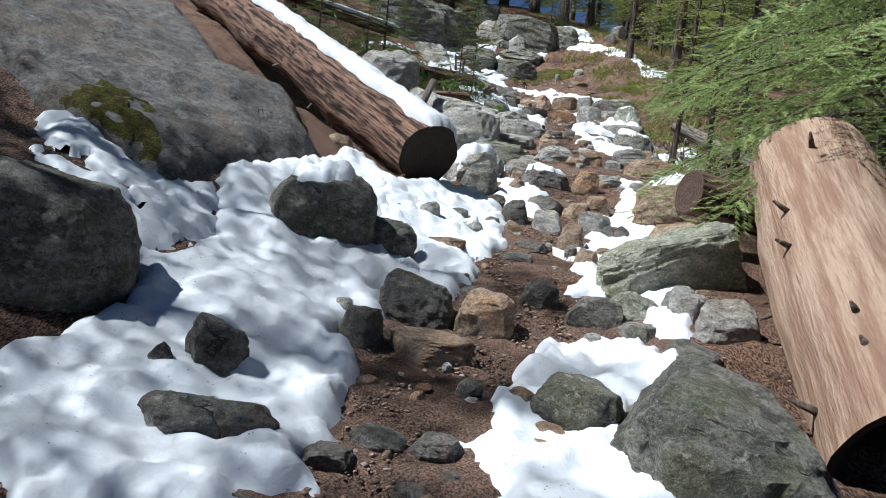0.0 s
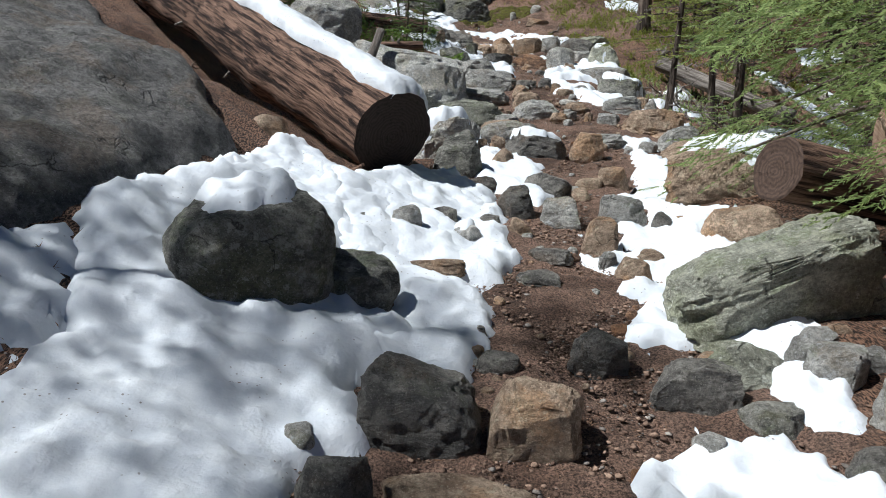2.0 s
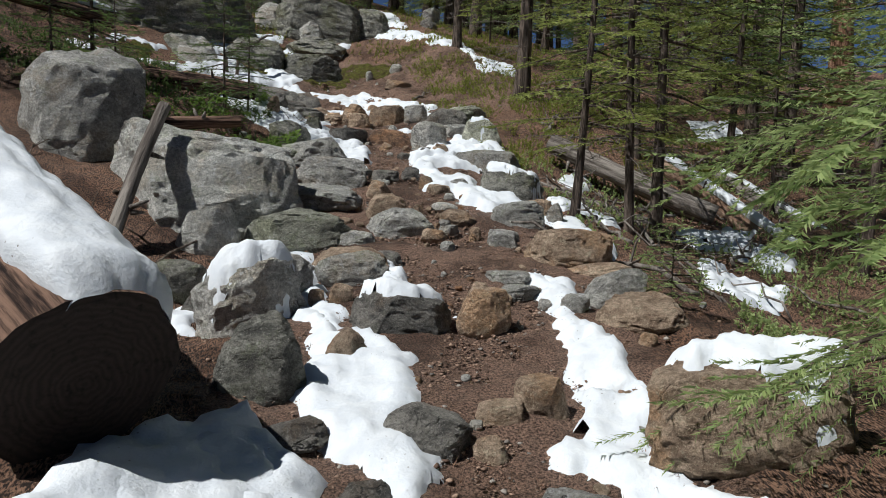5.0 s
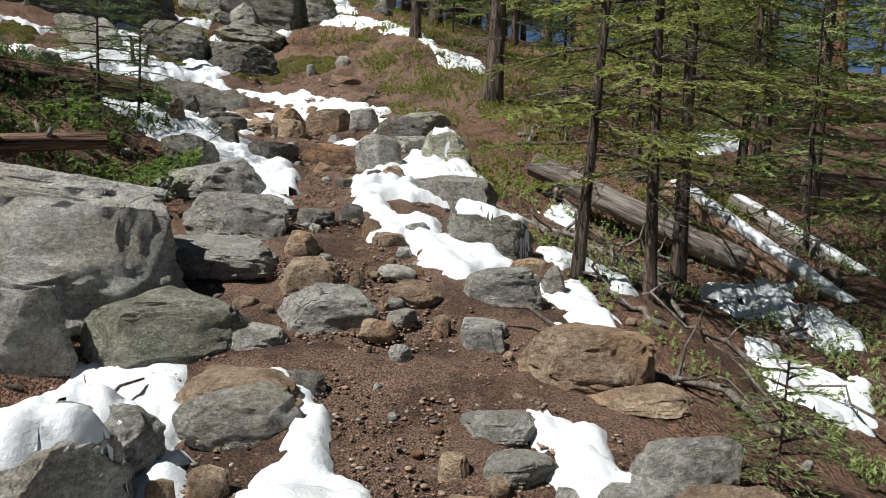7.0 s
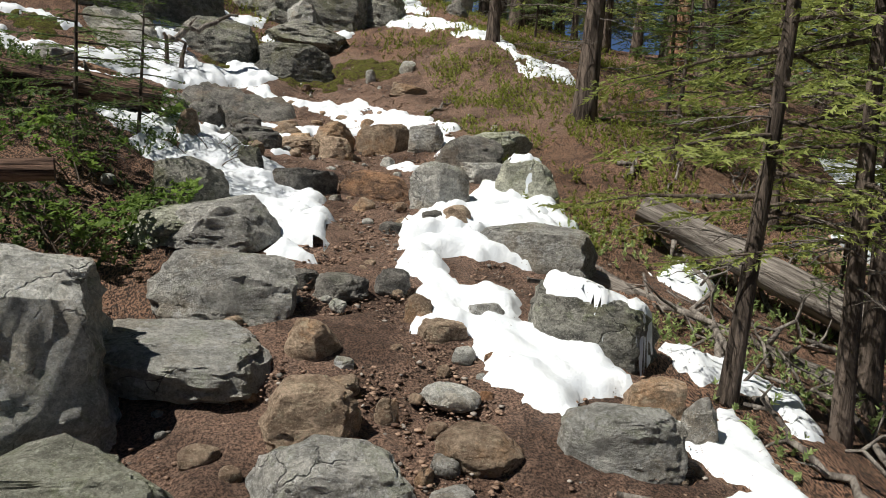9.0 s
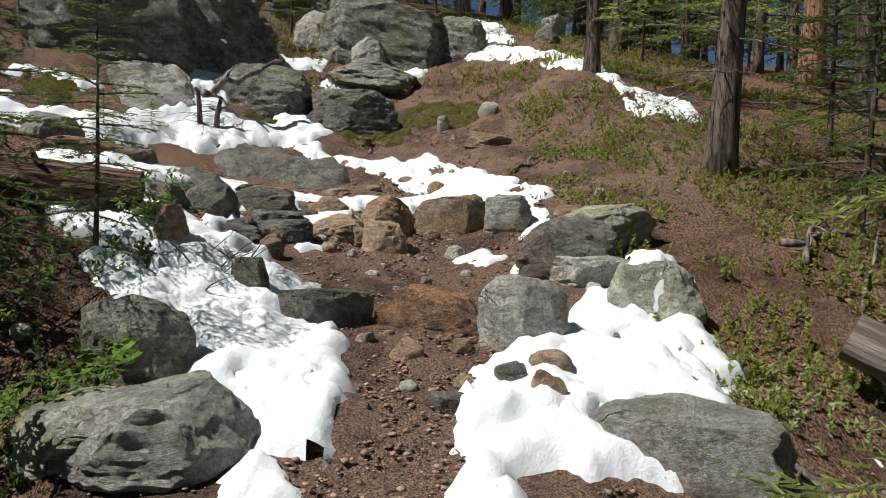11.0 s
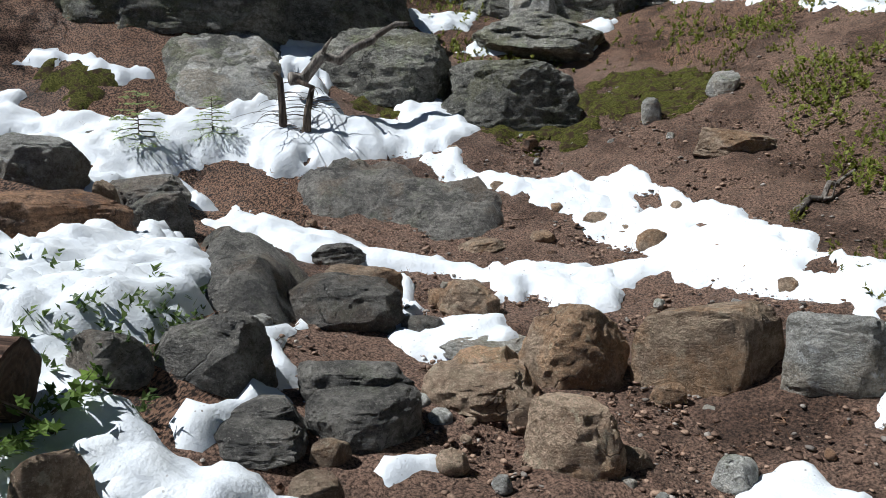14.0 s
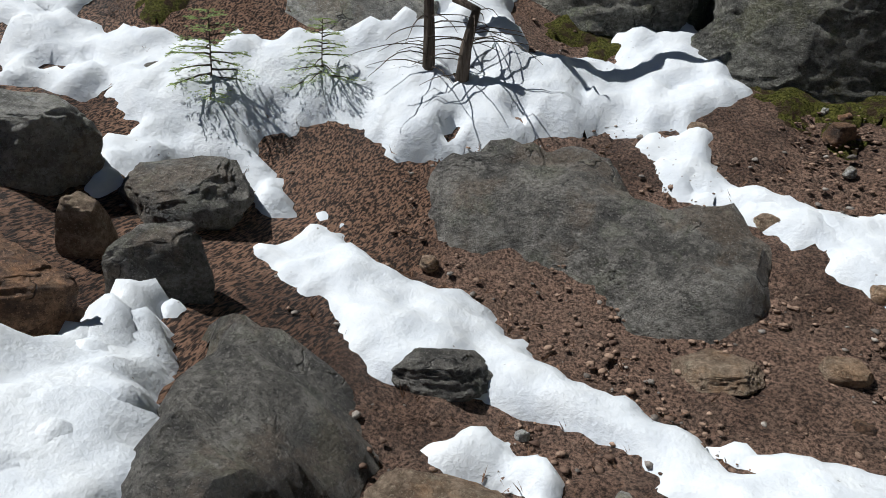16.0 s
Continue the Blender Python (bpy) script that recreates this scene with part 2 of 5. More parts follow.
MOSS_PAD = moss_material()
DIRT, SNOW = dirt_material(), snow_material()
BARK = bark_material("grey_brown_bark", (0.05, 0.038, 0.03), (0.2, 0.155, 0.125))
RED_BARK = bark_material("orange_brown_bark", (0.16, 0.08, 0.045), (0.42, 0.25, 0.16))
LOG_WOOD = bark_material("weathered_brown_wood", (0.018, 0.010, 0.008), (0.27, 0.165, 0.115), 22, (1, 1, 0.05))
BARE_WOOD = bark_material("smooth_tan_bare_wood", (0.27, 0.165, 0.11), (0.47, 0.335, 0.24), 10, (1, 1, 0.08))
GREY_WOOD = bark_material("grey_dead_wood", (0.12, 0.1, 0.085), (0.34, 0.3, 0.26), 16, (1, 1, 0.08))
# Near-black cut wood: charring, plus shade on the cut faces put into the colour
CUT_DARK = cut_wood_material("charred_shaded_cut_wood", (0.022, 0.016, 0.013), (0.034, 0.024, 0.019))
CUT_BROWN = cut_wood_material("brown_cut_wood", (0.06, 0.039, 0.029), (0.09, 0.058, 0.043))
TWIG = bark_material("dry_twig_bark", (0.08, 0.06, 0.045), (0.24, 0.19, 0.15), 30)
FIR = leaf_material("fir_needles", (0.10, 0.14, 0.035), (0.38, 0.42, 0.12))
# Darker copy of the needles, with tree shade put into the green
FIR_SHADED = leaf_material("shaded_spruce_needles", (0.05, 0.085, 0.03), (0.16, 0.22, 0.065))
FIR_BRIGHT = leaf_material("fresh_green_needles", (0.14, 0.22, 0.075), (0.44, 0.52, 0.21))
SHRUB = leaf_material("small_green_leaves", (0.11, 0.15, 0.025), (0.34, 0.36, 0.08))
BUSH = leaf_material("lobed_green_leaves", (0.06, 0.11, 0.02), (0.2, 0.29, 0.06))
MOSS = leaf_material("yellow_green_moss", (0.07, 0.08, 0.015), (0.24, 0.24, 0.05))


# ---- builders ----
def part(name, mesh, material, parent=None, label=""):
    """Links a bmesh or mesh as one object, under a thing if one is given."""
    if isinstance(mesh, bmesh.types.BMesh):
        data = bpy.data.meshes.new(name)
        mesh.to_mesh(data)
        mesh.free()
    else:
        data = mesh
    if material and not data.materials:
        data.materials.append(material)
    ob = new(name, data)
    ob.parent = parent
    return tagged(ob, label) if label else ob


def mesh_of(name, verts, faces, smooth=True):
    data = bpy.data.meshes.new(name)
    data.from_pydata([tuple(map(float, v)) for v in verts], [], [tuple(map(int, f)) for f in faces])
    if smooth:
        data.polygons.foreach_set("use_smooth", [True] * len(data.polygons))
    data.update()
    return data


def rough_noise(v, scale, octaves=3):
    return noise.fractal(Vector(v) * scale, 0.8, 2.1, octaves)


_balls = {}


def ball(level):
    if level not in _balls:
        bm = bmesh.new()
        bmesh.ops.create_icosphere(bm, subdivisions=level, radius=1.0)
        _balls[level] = (np.array([v.co[:] for v in bm.verts]), [[v.index for v in f.verts] for f in bm.faces])
        bm.free()
    return _balls[level]


def stone_shape(seed, w, d, h, style="angular", level=4):
    """A stone's vertices and faces: a ball cut by planes and roughened; its base lies below the ground."""
    rng = np.random.RandomState(seed)
    v, faces = ball(level)
    power = {"angular": 0.8, "slab": 0.62, "round": 0.92, "block": 0.55}[style]
    v = np.sign(v) * np.abs(v) ** power

    def cut(n, share):
        n = np.asarray(n, float)
        n = n / np.linalg.norm(n)
        off = v @ n
        return v - np.maximum(off - off.max() * share, 0)[:, None] * n

    sides = {"angular": 6, "slab": 5, "round": 3, "block": 4}[style]
    start = rng.uniform(0, 6.28)
    for k in range(sides):
        a = start + 6.283 * k / sides + rng.uniform(-0.35, 0.35)
        v = cut((math.cos(a), math.sin(a), rng.uniform(-0.15, 0.45)), rng.uniform(0.55, 0.85) if style != "round" else rng.uniform(0.8, 0.95))
    tops = {"angular": 3, "slab": 2, "round": 1, "block": 2}[style]
    for k in range(tops):
        spread = 0.55 if style == "angular" else 0.22
        v = cut((*rng.normal(0, spread, 2), 1.0), rng.uniform(0.6, 0.86))
    for k in range(26 if style != "round" else 14):
        n = rng.normal(size=3)
        n[2] = abs(n[2]) * 0.8
        v = cut(n, rng.uniform(0.86, 0.975))
    amount = 0.03 if style != "round" else 0.06
    crags = 0.10 if style != "round" else 0.035
    shift = rng.uniform(-50, 50, 3)
    bed = rng.normal(0, 0.25, 3) + (0, 0, 1.0)
    for i, p in enumerate(v):
        q = Vector(p + shift)
        crag = abs(noise.fractal(q * 2.6, 0.9, 2.1, 4))
        layer = noise.noise(Vector((float(p @ bed) * 6.0, shift[0], noise.noise(q * 1.2))))
        v[i] *= 1 + amount * noise.fractal(q * 1.5, 0.9, 2.1, 3) - crags * crag + 0.042 * layer * (style != "round") + 0.022 * noise.fractal(q * 8.0, 0.9, 2.1, 3)
    lo, hi = v.min(0), v.max(0)
    v[:, :2] = (v[:, :2] - (lo + hi)[:2] / 2) / (hi - lo)[:2] * (w, d)
    z = (v[:, 2] - lo[2]) / (hi[2] - lo[2])
    v[:, 2] = (z - 0.32) / 0.68 * h
    return v, faces


class Solids:
    """All that snow can lie on, by thing."""

    tops = []


STONE_WORDS = {
    "grey": "rough grey granite stone", "pale": "pale grey sunlit granite stone", "dark": "dark wet angular stone",
    "brown": "rusty brown rounded stone", "red": "reddish stained flat step stone", "lichen": "grey stone with pale green lichen",
    "moss": "dark boulder with patches of moss", "slab": "huge smooth grey sloping rock slab",
}


def rock(x, y, w, d, h, turn=0, tone="grey", style="angular", seed=1, lift=0.0, lean=(0, 0), level=0, name="", label=""):
    """A stone that sits in the ground at x, y: w across, d deep, h high."""
    size = max(w, d, h)
    v, faces = stone_shape(seed, w, d, h, style, level or (6 if size > 1.1 else 5 if size > 0.26 else 4))
    data = mesh_of("stone", v, faces)
    data.set_sharp_from_angle(angle=radians(26))
    ob = part(name or ("boulder" if size > 0.9 else "rock"), data, ROCK[tone])
    ob.matrix_world = pose(x, y, float(height(x, y)) + lift, lean[0], lean[1], turn)
    tagged(ob, label or STONE_WORDS[tone] + (", half buried beside the trail" if size < 0.9 else " on the slope"), "boulder" if size > 0.9 else "rock", "stones along the trail")
    Solids.tops.append(ob)
    return ob


def tube(points, radii, sides=10, rough=0.0, seed=0, cap=True):
    """Vertices and faces of a tube along points, roughened by rough (a share of the radius)."""
    pts = [Vector(p) for p in points]
    verts, faces = [], []
    side = None
    for i, p in enumerate(pts):
        ahead = (pts[min(i + 1, len(pts) - 1)] - pts[max(i - 1, 0)]).normalized()
        if side is None:
            side = ahead.orthogonal().normalized()
        side = (side - ahead * side.dot(ahead)).normalized()
        up = ahead.cross(side)
        for k in range(sides):
            a = 2 * math.pi * k / sides
            way = side * math.cos(a) + up * math.sin(a)
            r = radii[i]
            if rough:
                r *= 1 + rough * noise.fractal(Vector((math.cos(a) * 1.5, math.sin(a) * 1.5, i * 0.25 + seed * 7.3)), 0.8, 2.0, 3)
            verts.append(p + way * r)
    for i in range(len(pts) - 1):
        for k in range(sides):
            a, b = i * sides + k, i * sides + (k + 1) % sides
            faces.append((a, b, b + sides, a + sides))
    if cap:
        faces.append(tuple(range(sides - 1, -1, -1)))
        faces.append(tuple(range((len(pts) - 1) * sides, len(pts) * sides)))
    return verts, faces


class Heap:
    """Collects vertices and faces of many pieces into one mesh."""

    def __init__(self):
        self.verts, self.faces = [], []

    def add(self, verts, faces):
        n = len(self.verts)
        self.verts.extend(verts)
        self.faces.extend(tuple(i + n for i in f) for f in faces)

    def mesh(self, name, smooth=True):
        return mesh_of(name, self.verts, self.faces, smooth)


def log(a, b, ra, rb, material, cut, label, seed=1, stubs=0, rough=0.07, name="fallen_log", hollow=False, snow=0.0, snow_from=0.0, snow_to=1.0, snow_turn=0.0):
    """A fallen trunk from its cut end a to b; snow: the height of the snow on its back."""
    a, b = Vector(a), Vector(b)
    length = (b - a).length
    turn = (b - a).to_track_quat("Z", "Y").to_matrix().to_4x4()
    place = Matrix.Translation(a) @ turn
    thing = new(name)
    thing.matrix_world = place
    tagged(thing, label, "log")
    rng = random.Random(seed)
    rings, sides = max(12, int(length / 0.09)), 40
    pts = [(0.02 * math.sin(i * 0.21 + seed), 0.02 * math.cos(i * 0.17), length * i / rings) for i in range(rings + 1)]
    radii = [ra + (rb - ra) * i / rings for i in range(rings + 1)]
    verts, faces = tube(pts, radii, sides, rough, seed, cap=False)
    faces.append(tuple(range(rings * sides, (rings + 1) * sides)))
    part("trunk", mesh_of("log_trunk", verts, faces), material, thing)
    rim = [Vector(v) for v in verts[:sides]]
    middle = sum(rim, Vector()) / sides
    steps = (1.0, 0.93, 0.6, 0.3, 0.05)
    depth = (0.0, -0.004, 0.004, 0.0, 0.006) if not hollow else (0.0, 0.0, 0.25, 0.5, 0.6)
    cv = [middle + (p - middle) * s + Vector((0, 0, z + 0.0015 * rng.uniform(-1, 1) * (0.05 < s < 1))) for s, z in zip(steps, depth) for p in rim]
    cf = [(i * sides + k, i * sides + (k + 1) % sides, (i + 1) * sides + (k + 1) % sides, (i + 1) * sides + k) for i in range(len(steps) - 1) for k in range(sides)]
    cf.append(tuple(range((len(steps) - 1) * sides, len(steps) * sides)))
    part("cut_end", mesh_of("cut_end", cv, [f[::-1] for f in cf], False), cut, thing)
    for k in range(stubs):
        z, ang = length * rng.uniform(0.08, 0.95), rng.uniform(0, 2 * math.pi)
        r = ra + (rb - ra) * z / length
        way = Vector((math.cos(ang), math.sin(ang), rng.uniform(-0.4, 0.4)))
        foot = Vector((math.cos(ang) * r * 0.9, math.sin(ang) * r * 0.9, z))
        long = rng.uniform(0.06, 0.16)
        v2, f2 = tube([foot, foot + way * long * 0.6, foot + way * long], [0.022, 0.016, 0.008], 7)
        part("branch_stub", mesh_of("branch_stub", v2, f2), GREY_WOOD if material is not BARE_WOOD else TWIG, thing)
    if snow:
        up = (turn.to_3x3().inverted() @ Vector((0, 0, 1)))
        base = math.atan2(up.y, up.x) + snow_turn
        n, m = int(length * (snow_to - snow_from) / 0.045), 25
        sv, sf = [], []
        for i in range(n + 1):
            f = snow_from + (snow_to - snow_from) * i / n
            r, z = ra + (rb - ra) * f, length * f
            half = 0.62 + 0.3 * noise.fractal(Vector((z * 1.6, seed, 0)), 0.8, 2, 3)
            half2 = 0.72 + 0.2 * noise.fractal(Vector((z * 1.6, seed, 9)), 0.8, 2, 3)
            end = min(1.0, (i + 0.2) / 3, (n - i + 0.2) / 3)
            for k in range(m + 1):
                s = 2 * k / m - 1
                ang = base + s * (half if s > 0 else half2)
                thick = snow * max(0.0, 1 - abs(s) ** 5) ** 0.5 * end ** 0.5 * (1 + 0.25 * noise.fractal(Vector((z * 3, s * 2, seed)), 0.8, 2, 3))
                rr = r * 0.97 + thick
                sv.append((rr * math.cos(ang), rr * math.sin(ang), z))
        for i in range(n):
            for k in range(m):
                q = i * (m + 1) + k
                sf.append((q, q + 1, q + m + 2, q + m + 1))
        cover = part("snow_cover", mesh_of("snow_cover", sv, sf), SNOW)
        cover.matrix_world = place
        tagged(cover, "thick white snow lying along the fallen log", "snow", kind="stuff")
    return thing


def inside(px, py, poly):
    """Signed distance to a closed outline, positive inside (numpy)."""
    poly = np.asarray(poly, float)
    best, wind = np.full(px.shape, 1e9), np.zeros(px.shape, bool)
    for (x0, y0), (x1, y1) in zip(poly, np.roll(poly, -1, 0)):
        dx, dy = x1 - x0, y1 - y0
        t = np.clip(((px - x0) * dx + (py - y0) * dy) / (dx * dx + dy * dy + 1e-9), 0, 1)
        best = np.minimum(best, np.hypot(px - x0 - t * dx, py - y0 - t * dy))
        crosses = ((y0 > py) != (y1 > py)) & (px < dx * (py - y0) / (dy if abs(dy) > 1e-9 else 1e-9) + x0)
        wind ^= crosses
    return np.where(wind, best, -best)


def grid_noise(px, py, scale, seed, octaves=3):
    flat = [noise.fractal(Vector((x * scale, y * scale, seed)), 0.8, 2.1, octaves) for x, y in zip(px.ravel(), py.ravel())]
    return np.array(flat).reshape(px.shape)


def lumps(px, py):
    """Small unevenness of the ground near the trail."""
    near = np.clip(np.minimum(np.minimum(px + 5, 9 - px), np.minimum(py, 24 - py)) / 0.5, 0, 1)
    return near * (0.05 * grid_noise(px, py, 2.3, 3.0, 4) + 0.012 * grid_noise(px, py, 14.0, 8.0, 2))


def patch(outline, thick, ragged, step, seed, holes, material, name, on=None, bulge=0.45, fine=0.1, rim=0.0):
    """A sheet with rounded rims over the ground inside an outline on the plan; on: stones on whose tops it lies."""
    poly = np.array(outline)
    lo, hi = poly.min(0) - 0.1, poly.max(0) + 0.1
    nx, ny = max(3, int((hi[0] - lo[0]) / step)), max(3, int((hi[1] - lo[1]) / step))
    px, py = np.meshgrid(np.linspace(lo[0], hi[0], nx), np.linspace(lo[1], hi[1], ny), indexing="ij")
    edge = inside(px, py, poly) + ragged * grid_noise(px, py, 3.1, seed, 4) + 0.6 * ragged * grid_noise(px, py, 8.0, seed + 3, 4)
    if holes:
        edge = np.minimum(edge, (grid_noise(px, py, 5.0, seed + 21, 3) - holes) * 0.25)
    keep = edge > -step * 2.2
    base = height(px, py)
    base = base + np.where(keep, lumps(px, py), 0)
    if on:
        bpy.context.view_layer.update()
        steep = np.ones(px.shape)
        for ob in on:
            back = ob.matrix_world.inverted()
            for i, j in np.argwhere(keep):
                foot, head = back @ Vector((px[i, j], py[i, j], -5.0)), back @ Vector((px[i, j], py[i, j], 12.0))
                hit, place, normal, _ = ob.ray_cast(head, (foot - head).normalized())
                if hit:
                    base[i, j] = max(base[i, j], (ob.matrix_world @ place).z)
                    steep[i, j] = (ob.matrix_world.to_3x3() @ normal).normalized().z
                else:
                    steep[i, j] = 0.2
        for k in range(2):
            steep[1:-1, 1:-1] = (steep[1:-1, 1:-1] * 2 + steep[:-2, 1:-1] + steep[2:, 1:-1] + steep[1:-1, :-2] + steep[1:-1, 2:]) / 6
        edge = np.minimum(edge, (steep - 0.55) * 0.2)
        keep &= edge > -step * 2.2
    f = np.clip(edge / (rim or 1.3 * thick + 0.03), 0, 1)
    swell = 0.5 * np.sqrt(f * (2 - f)) + 0.5 * np.sin(f * np.pi / 2)
    bumps = 1 + bulge * grid_noise(px, py, 1.7, seed + 5, 3) + 2 * fine * grid_noise(px, py, 7.0, seed + 9, 3)
    top = base + thick * swell * np.clip(bumps, 0.3, 2) + np.clip(edge, -0.06, 0) * 0.9
    number, verts, faces = -np.ones(px.shape, int), [], []
    for i, j in np.argwhere(keep):
        number[i, j] = len(verts)
        verts.append((px[i, j], py[i, j], top[i, j]))
    for i in range(nx - 1):
        for j in range(ny - 1):
            q = (number[i, j], number[i + 1, j], number[i + 1, j + 1], number[i, j + 1])
            if min(q) >= 0:
                faces.append(q)
    return part(name, mesh_of(name, verts, faces), material)


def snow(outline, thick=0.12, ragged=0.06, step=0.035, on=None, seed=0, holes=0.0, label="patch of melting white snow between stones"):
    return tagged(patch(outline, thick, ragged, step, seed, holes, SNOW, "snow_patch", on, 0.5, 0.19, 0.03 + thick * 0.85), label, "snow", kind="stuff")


def bedrock(outline, thick, tone, seed, label="smooth grey bedrock slab sloping down to the trail"):
    ob = patch(outline, thick, 0.06, 0.04, seed, 0, ROCK[tone], "rock_slab", None, 0.5, 0.1 if tone == "slab" else 0.16, 0.16)
    ob.data.set_sharp_from_angle(angle=radians(30))
    Solids.tops.append(ob)
    return tagged(ob, label, "rock")


def moss(outline, seed, thick=0.03, on=None):
    return tagged(patch(outline, thick, 0.09, 0.03, seed, -0.3, MOSS_PAD, "moss_patch", on, 0.6, 0.4), "low cushion of yellow green moss", "moss", kind="stuff")


# ---- ground ----
def build_ground():
    xs = np.unique(np.concatenate([np.linspace(-400, -20, 20), np.linspace(-20, -4, 40), np.arange(-4, 7, 0.055), np.linspace(7, 24, 50), np.linspace(24, 400, 20)]))
    ys = np.unique(np.concatenate([np.linspace(-400, -12, 20), np.linspace(-12, 1.5, 45), np.arange(1.5, 21, 0.055), np.linspace(21, 48, 70), np.linspace(48, 400, 16)]))
    px, py = np.meshgrid(xs, ys, indexing="ij")
    z = height(px, py)
    near = (px > -5) & (px < 9) & (py > 0) & (py < 24)
    z[near] += lumps(px[near], py[near])
    n = len(ys)
    verts = np.stack([px, py, z], -1).reshape(-1, 3)
    i, j = np.meshgrid(np.arange(len(xs) - 1), np.arange(n - 1), indexing="ij")
    q = (i * n + j).ravel()
    faces = np.stack([q, q + n, q + n + 1, q + 1], -1)
    ob = part("ground", mesh_of("ground", verts, faces), DIRT)
    side = px - np.interp(py, TRAIL_Y, TRAIL_X)
    litter = ease((np.abs(side) - 0.75) / 0.9) * (1 - 0.75 * ease((py - 15) / 2) * ease((side + 0.8) / 0.5) * (1 - ease((side - 3.4) / 1.6)) * (1 - ease((py - 19.8) / 0.9)))
    litter = np.maximum(litter, 0.8 * ease((py - 19.8) / 1.2))
    ob.data.attributes.new("litter", "FLOAT", "POINT").data.foreach_set("value", litter.ravel())
    tagged(ob, "reddish brown gravelly earth of the mountain trail", "ground", kind="structure")


build_ground()


# ---- stones, from the foot of the slope upwards ----
def capped(stone, seed):
    """Lays a cap of snow on a stone's upper side."""
    w, d, _ = stone.dimensions
    turn, c = stone.matrix_world.to_euler().z, stone.matrix_world.translation
    rim = []
    for k in range(12):
        a = k * math.pi / 6
        u, v = 0.40 * w * math.cos(a), 0.06 * d + 0.36 * d * math.sin(a)
        rim.append((c.x + u * math.cos(turn) - v * math.sin(turn), c.y + u * math.sin(turn) + v * math.cos(turn)))
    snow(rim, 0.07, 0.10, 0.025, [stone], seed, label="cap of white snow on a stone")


rock(-0.98, 3.24, 0.29, 0.21, 0.26, 21, "dark", "angular", 1, 0, (5, 4))
rock(-0.88, 2.81, 0.59, 0.34, 0.17, 12, "dark", "round", 2, 0, (3, 4))
rock(-1.17, 3.07, 0.15, 0.11, 0.15, 24, "dark", "angular", 3, 0, (3, -9))
rock(-0.14, 4.50, 0.48, 0.35, 0.28, -1, "dark", "angular", 4, 0, (5, 4))
rock(0.29, 4.44, 0.39, 0.28, 0.25, 4, "brown", "block", 5, 0, (6, 1))
rock(-0.42, 4.03, 0.26, 0.19, 0.20, 2, "dark", "angular", 6, 0, (-1, 7))
rock(0.70, 3.35, 0.45, 0.33, 0.26, -7, "moss", "round", 7, 0, (11, -3))
rock(0.41, 3.41, 0.17, 0.12, 0.14, -8, "brown", "angular", 8, 0, (-4, 5))
rock(1.01, 4.74, 0.38, 0.27, 0.21, -6, "dark", "slab", 9, 0, (8, 6))
rock(1.29, 4.85, 0.37, 0.27, 0.17, -15, "lichen", "angular", 10, 0, (-5, 0))
rock(1.59, 4.85, 0.23, 0.17, 0.16, -17, "grey", "angular", 11, 0, (9, -9))
rock(1.72, 4.31, 0.38, 0.27, 0.23, -23, "grey", "angular", 12, 0, (-2, -9))
rock(1.43, 4.04, 0.32, 0.23, 0.12, -24, "dark", "round", 13, 0, (-2, 4))
rock(1.25, 4.50, 0.26, 0.19, 0.08, -11, "moss", "slab", 14, 0, (7, -3))
rock(0.69, 5.02, 0.28, 0.20, 0.17, -2, "dark", "angular", 15, 0, (4, 5))
rock(-0.31, 3.57, 0.12, 0.09, 0.05, -1, "brown", "angular", 16, 0, (10, -6))
rock(-0.38, 2.81, 0.23, 0.16, 0.07, 10, "dark", "slab", 17, 0, (1, 0))
rock(-0.20, 3.02, 0.25, 0.18, 0.07, 0, "dark", "slab", 18, 0, (2, 0))
rock(0.05, 2.98, 0.25, 0.18, 0.09, 6, "dark", "angular", 19, 0, (7, 0))
rock(0.11, 2.76, 0.13, 0.09, 0.05, -6, "dark", "angular", 20, 0, (-3, 5))
rock(-0.77, 2.52, 0.09, 0.07, 0.05, 26, "dark", "angular", 21, 0, (6, 7))
rock(-0.51, 2.63, 0.11, 0.08, 0.05, 17, "dark", "angular", 22, 0, (-4, -4))
rock(-0.62, 2.42, 0.10, 0.07, 0.05, 16, "dark", "angular", 23, 0, (-1, -0))
rock(0.30, 3.27, 0.10, 0.07, 0.07, -1, "red", "angular", 24, 0, (4, 8))
rock(0.19, 3.52, 0.15, 0.11, 0.11, 5, "dark", "slab", 25, 0, (10, 2))
rock(-0.02, 4.02, 0.53, 0.38, 0.11, -3, "brown", "slab", 26, 0, (8, 1))
rock(-0.04, 2.62, 0.14, 0.10, 0.05, 6, "dark", "slab", 27, 0, (2, 0))
capped(rock(-0.91, 5.25, 0.76, 0.58, 0.46, 15, "moss", "round", 28, 0, (3, 6)), 27)
rock(-0.43, 5.39, 0.45, 0.30, 0.25, -3, "moss", "round", 29, 0, (8, 1))
rock(1.34, 5.18, 0.30, 0.21, 0.05, -33, "lichen", "slab", 30, 0, (8, -3))
rock(1.58, 4.67, 0.26, 0.19, 0.17, -31, "grey", "angular", 31, 0, (7, -2))
rock(1.79, 5.00, 0.12, 0.09, 0.06, -29, "brown", "round", 32, 0, (0, 8))
rock(1.77, 4.70, 0.14, 0.10, 0.10, -35, "grey", "angular", 33, 0, (10, -2))
rock(0.23, 4.98, 0.20, 0.14, 0.07, -10, "dark", "slab", 34, 0, (1, -1))
rock(-0.01, 6.01, 0.42, 0.31, 0.07, -10, "brown", "slab", 35, 0, (-2, 3))
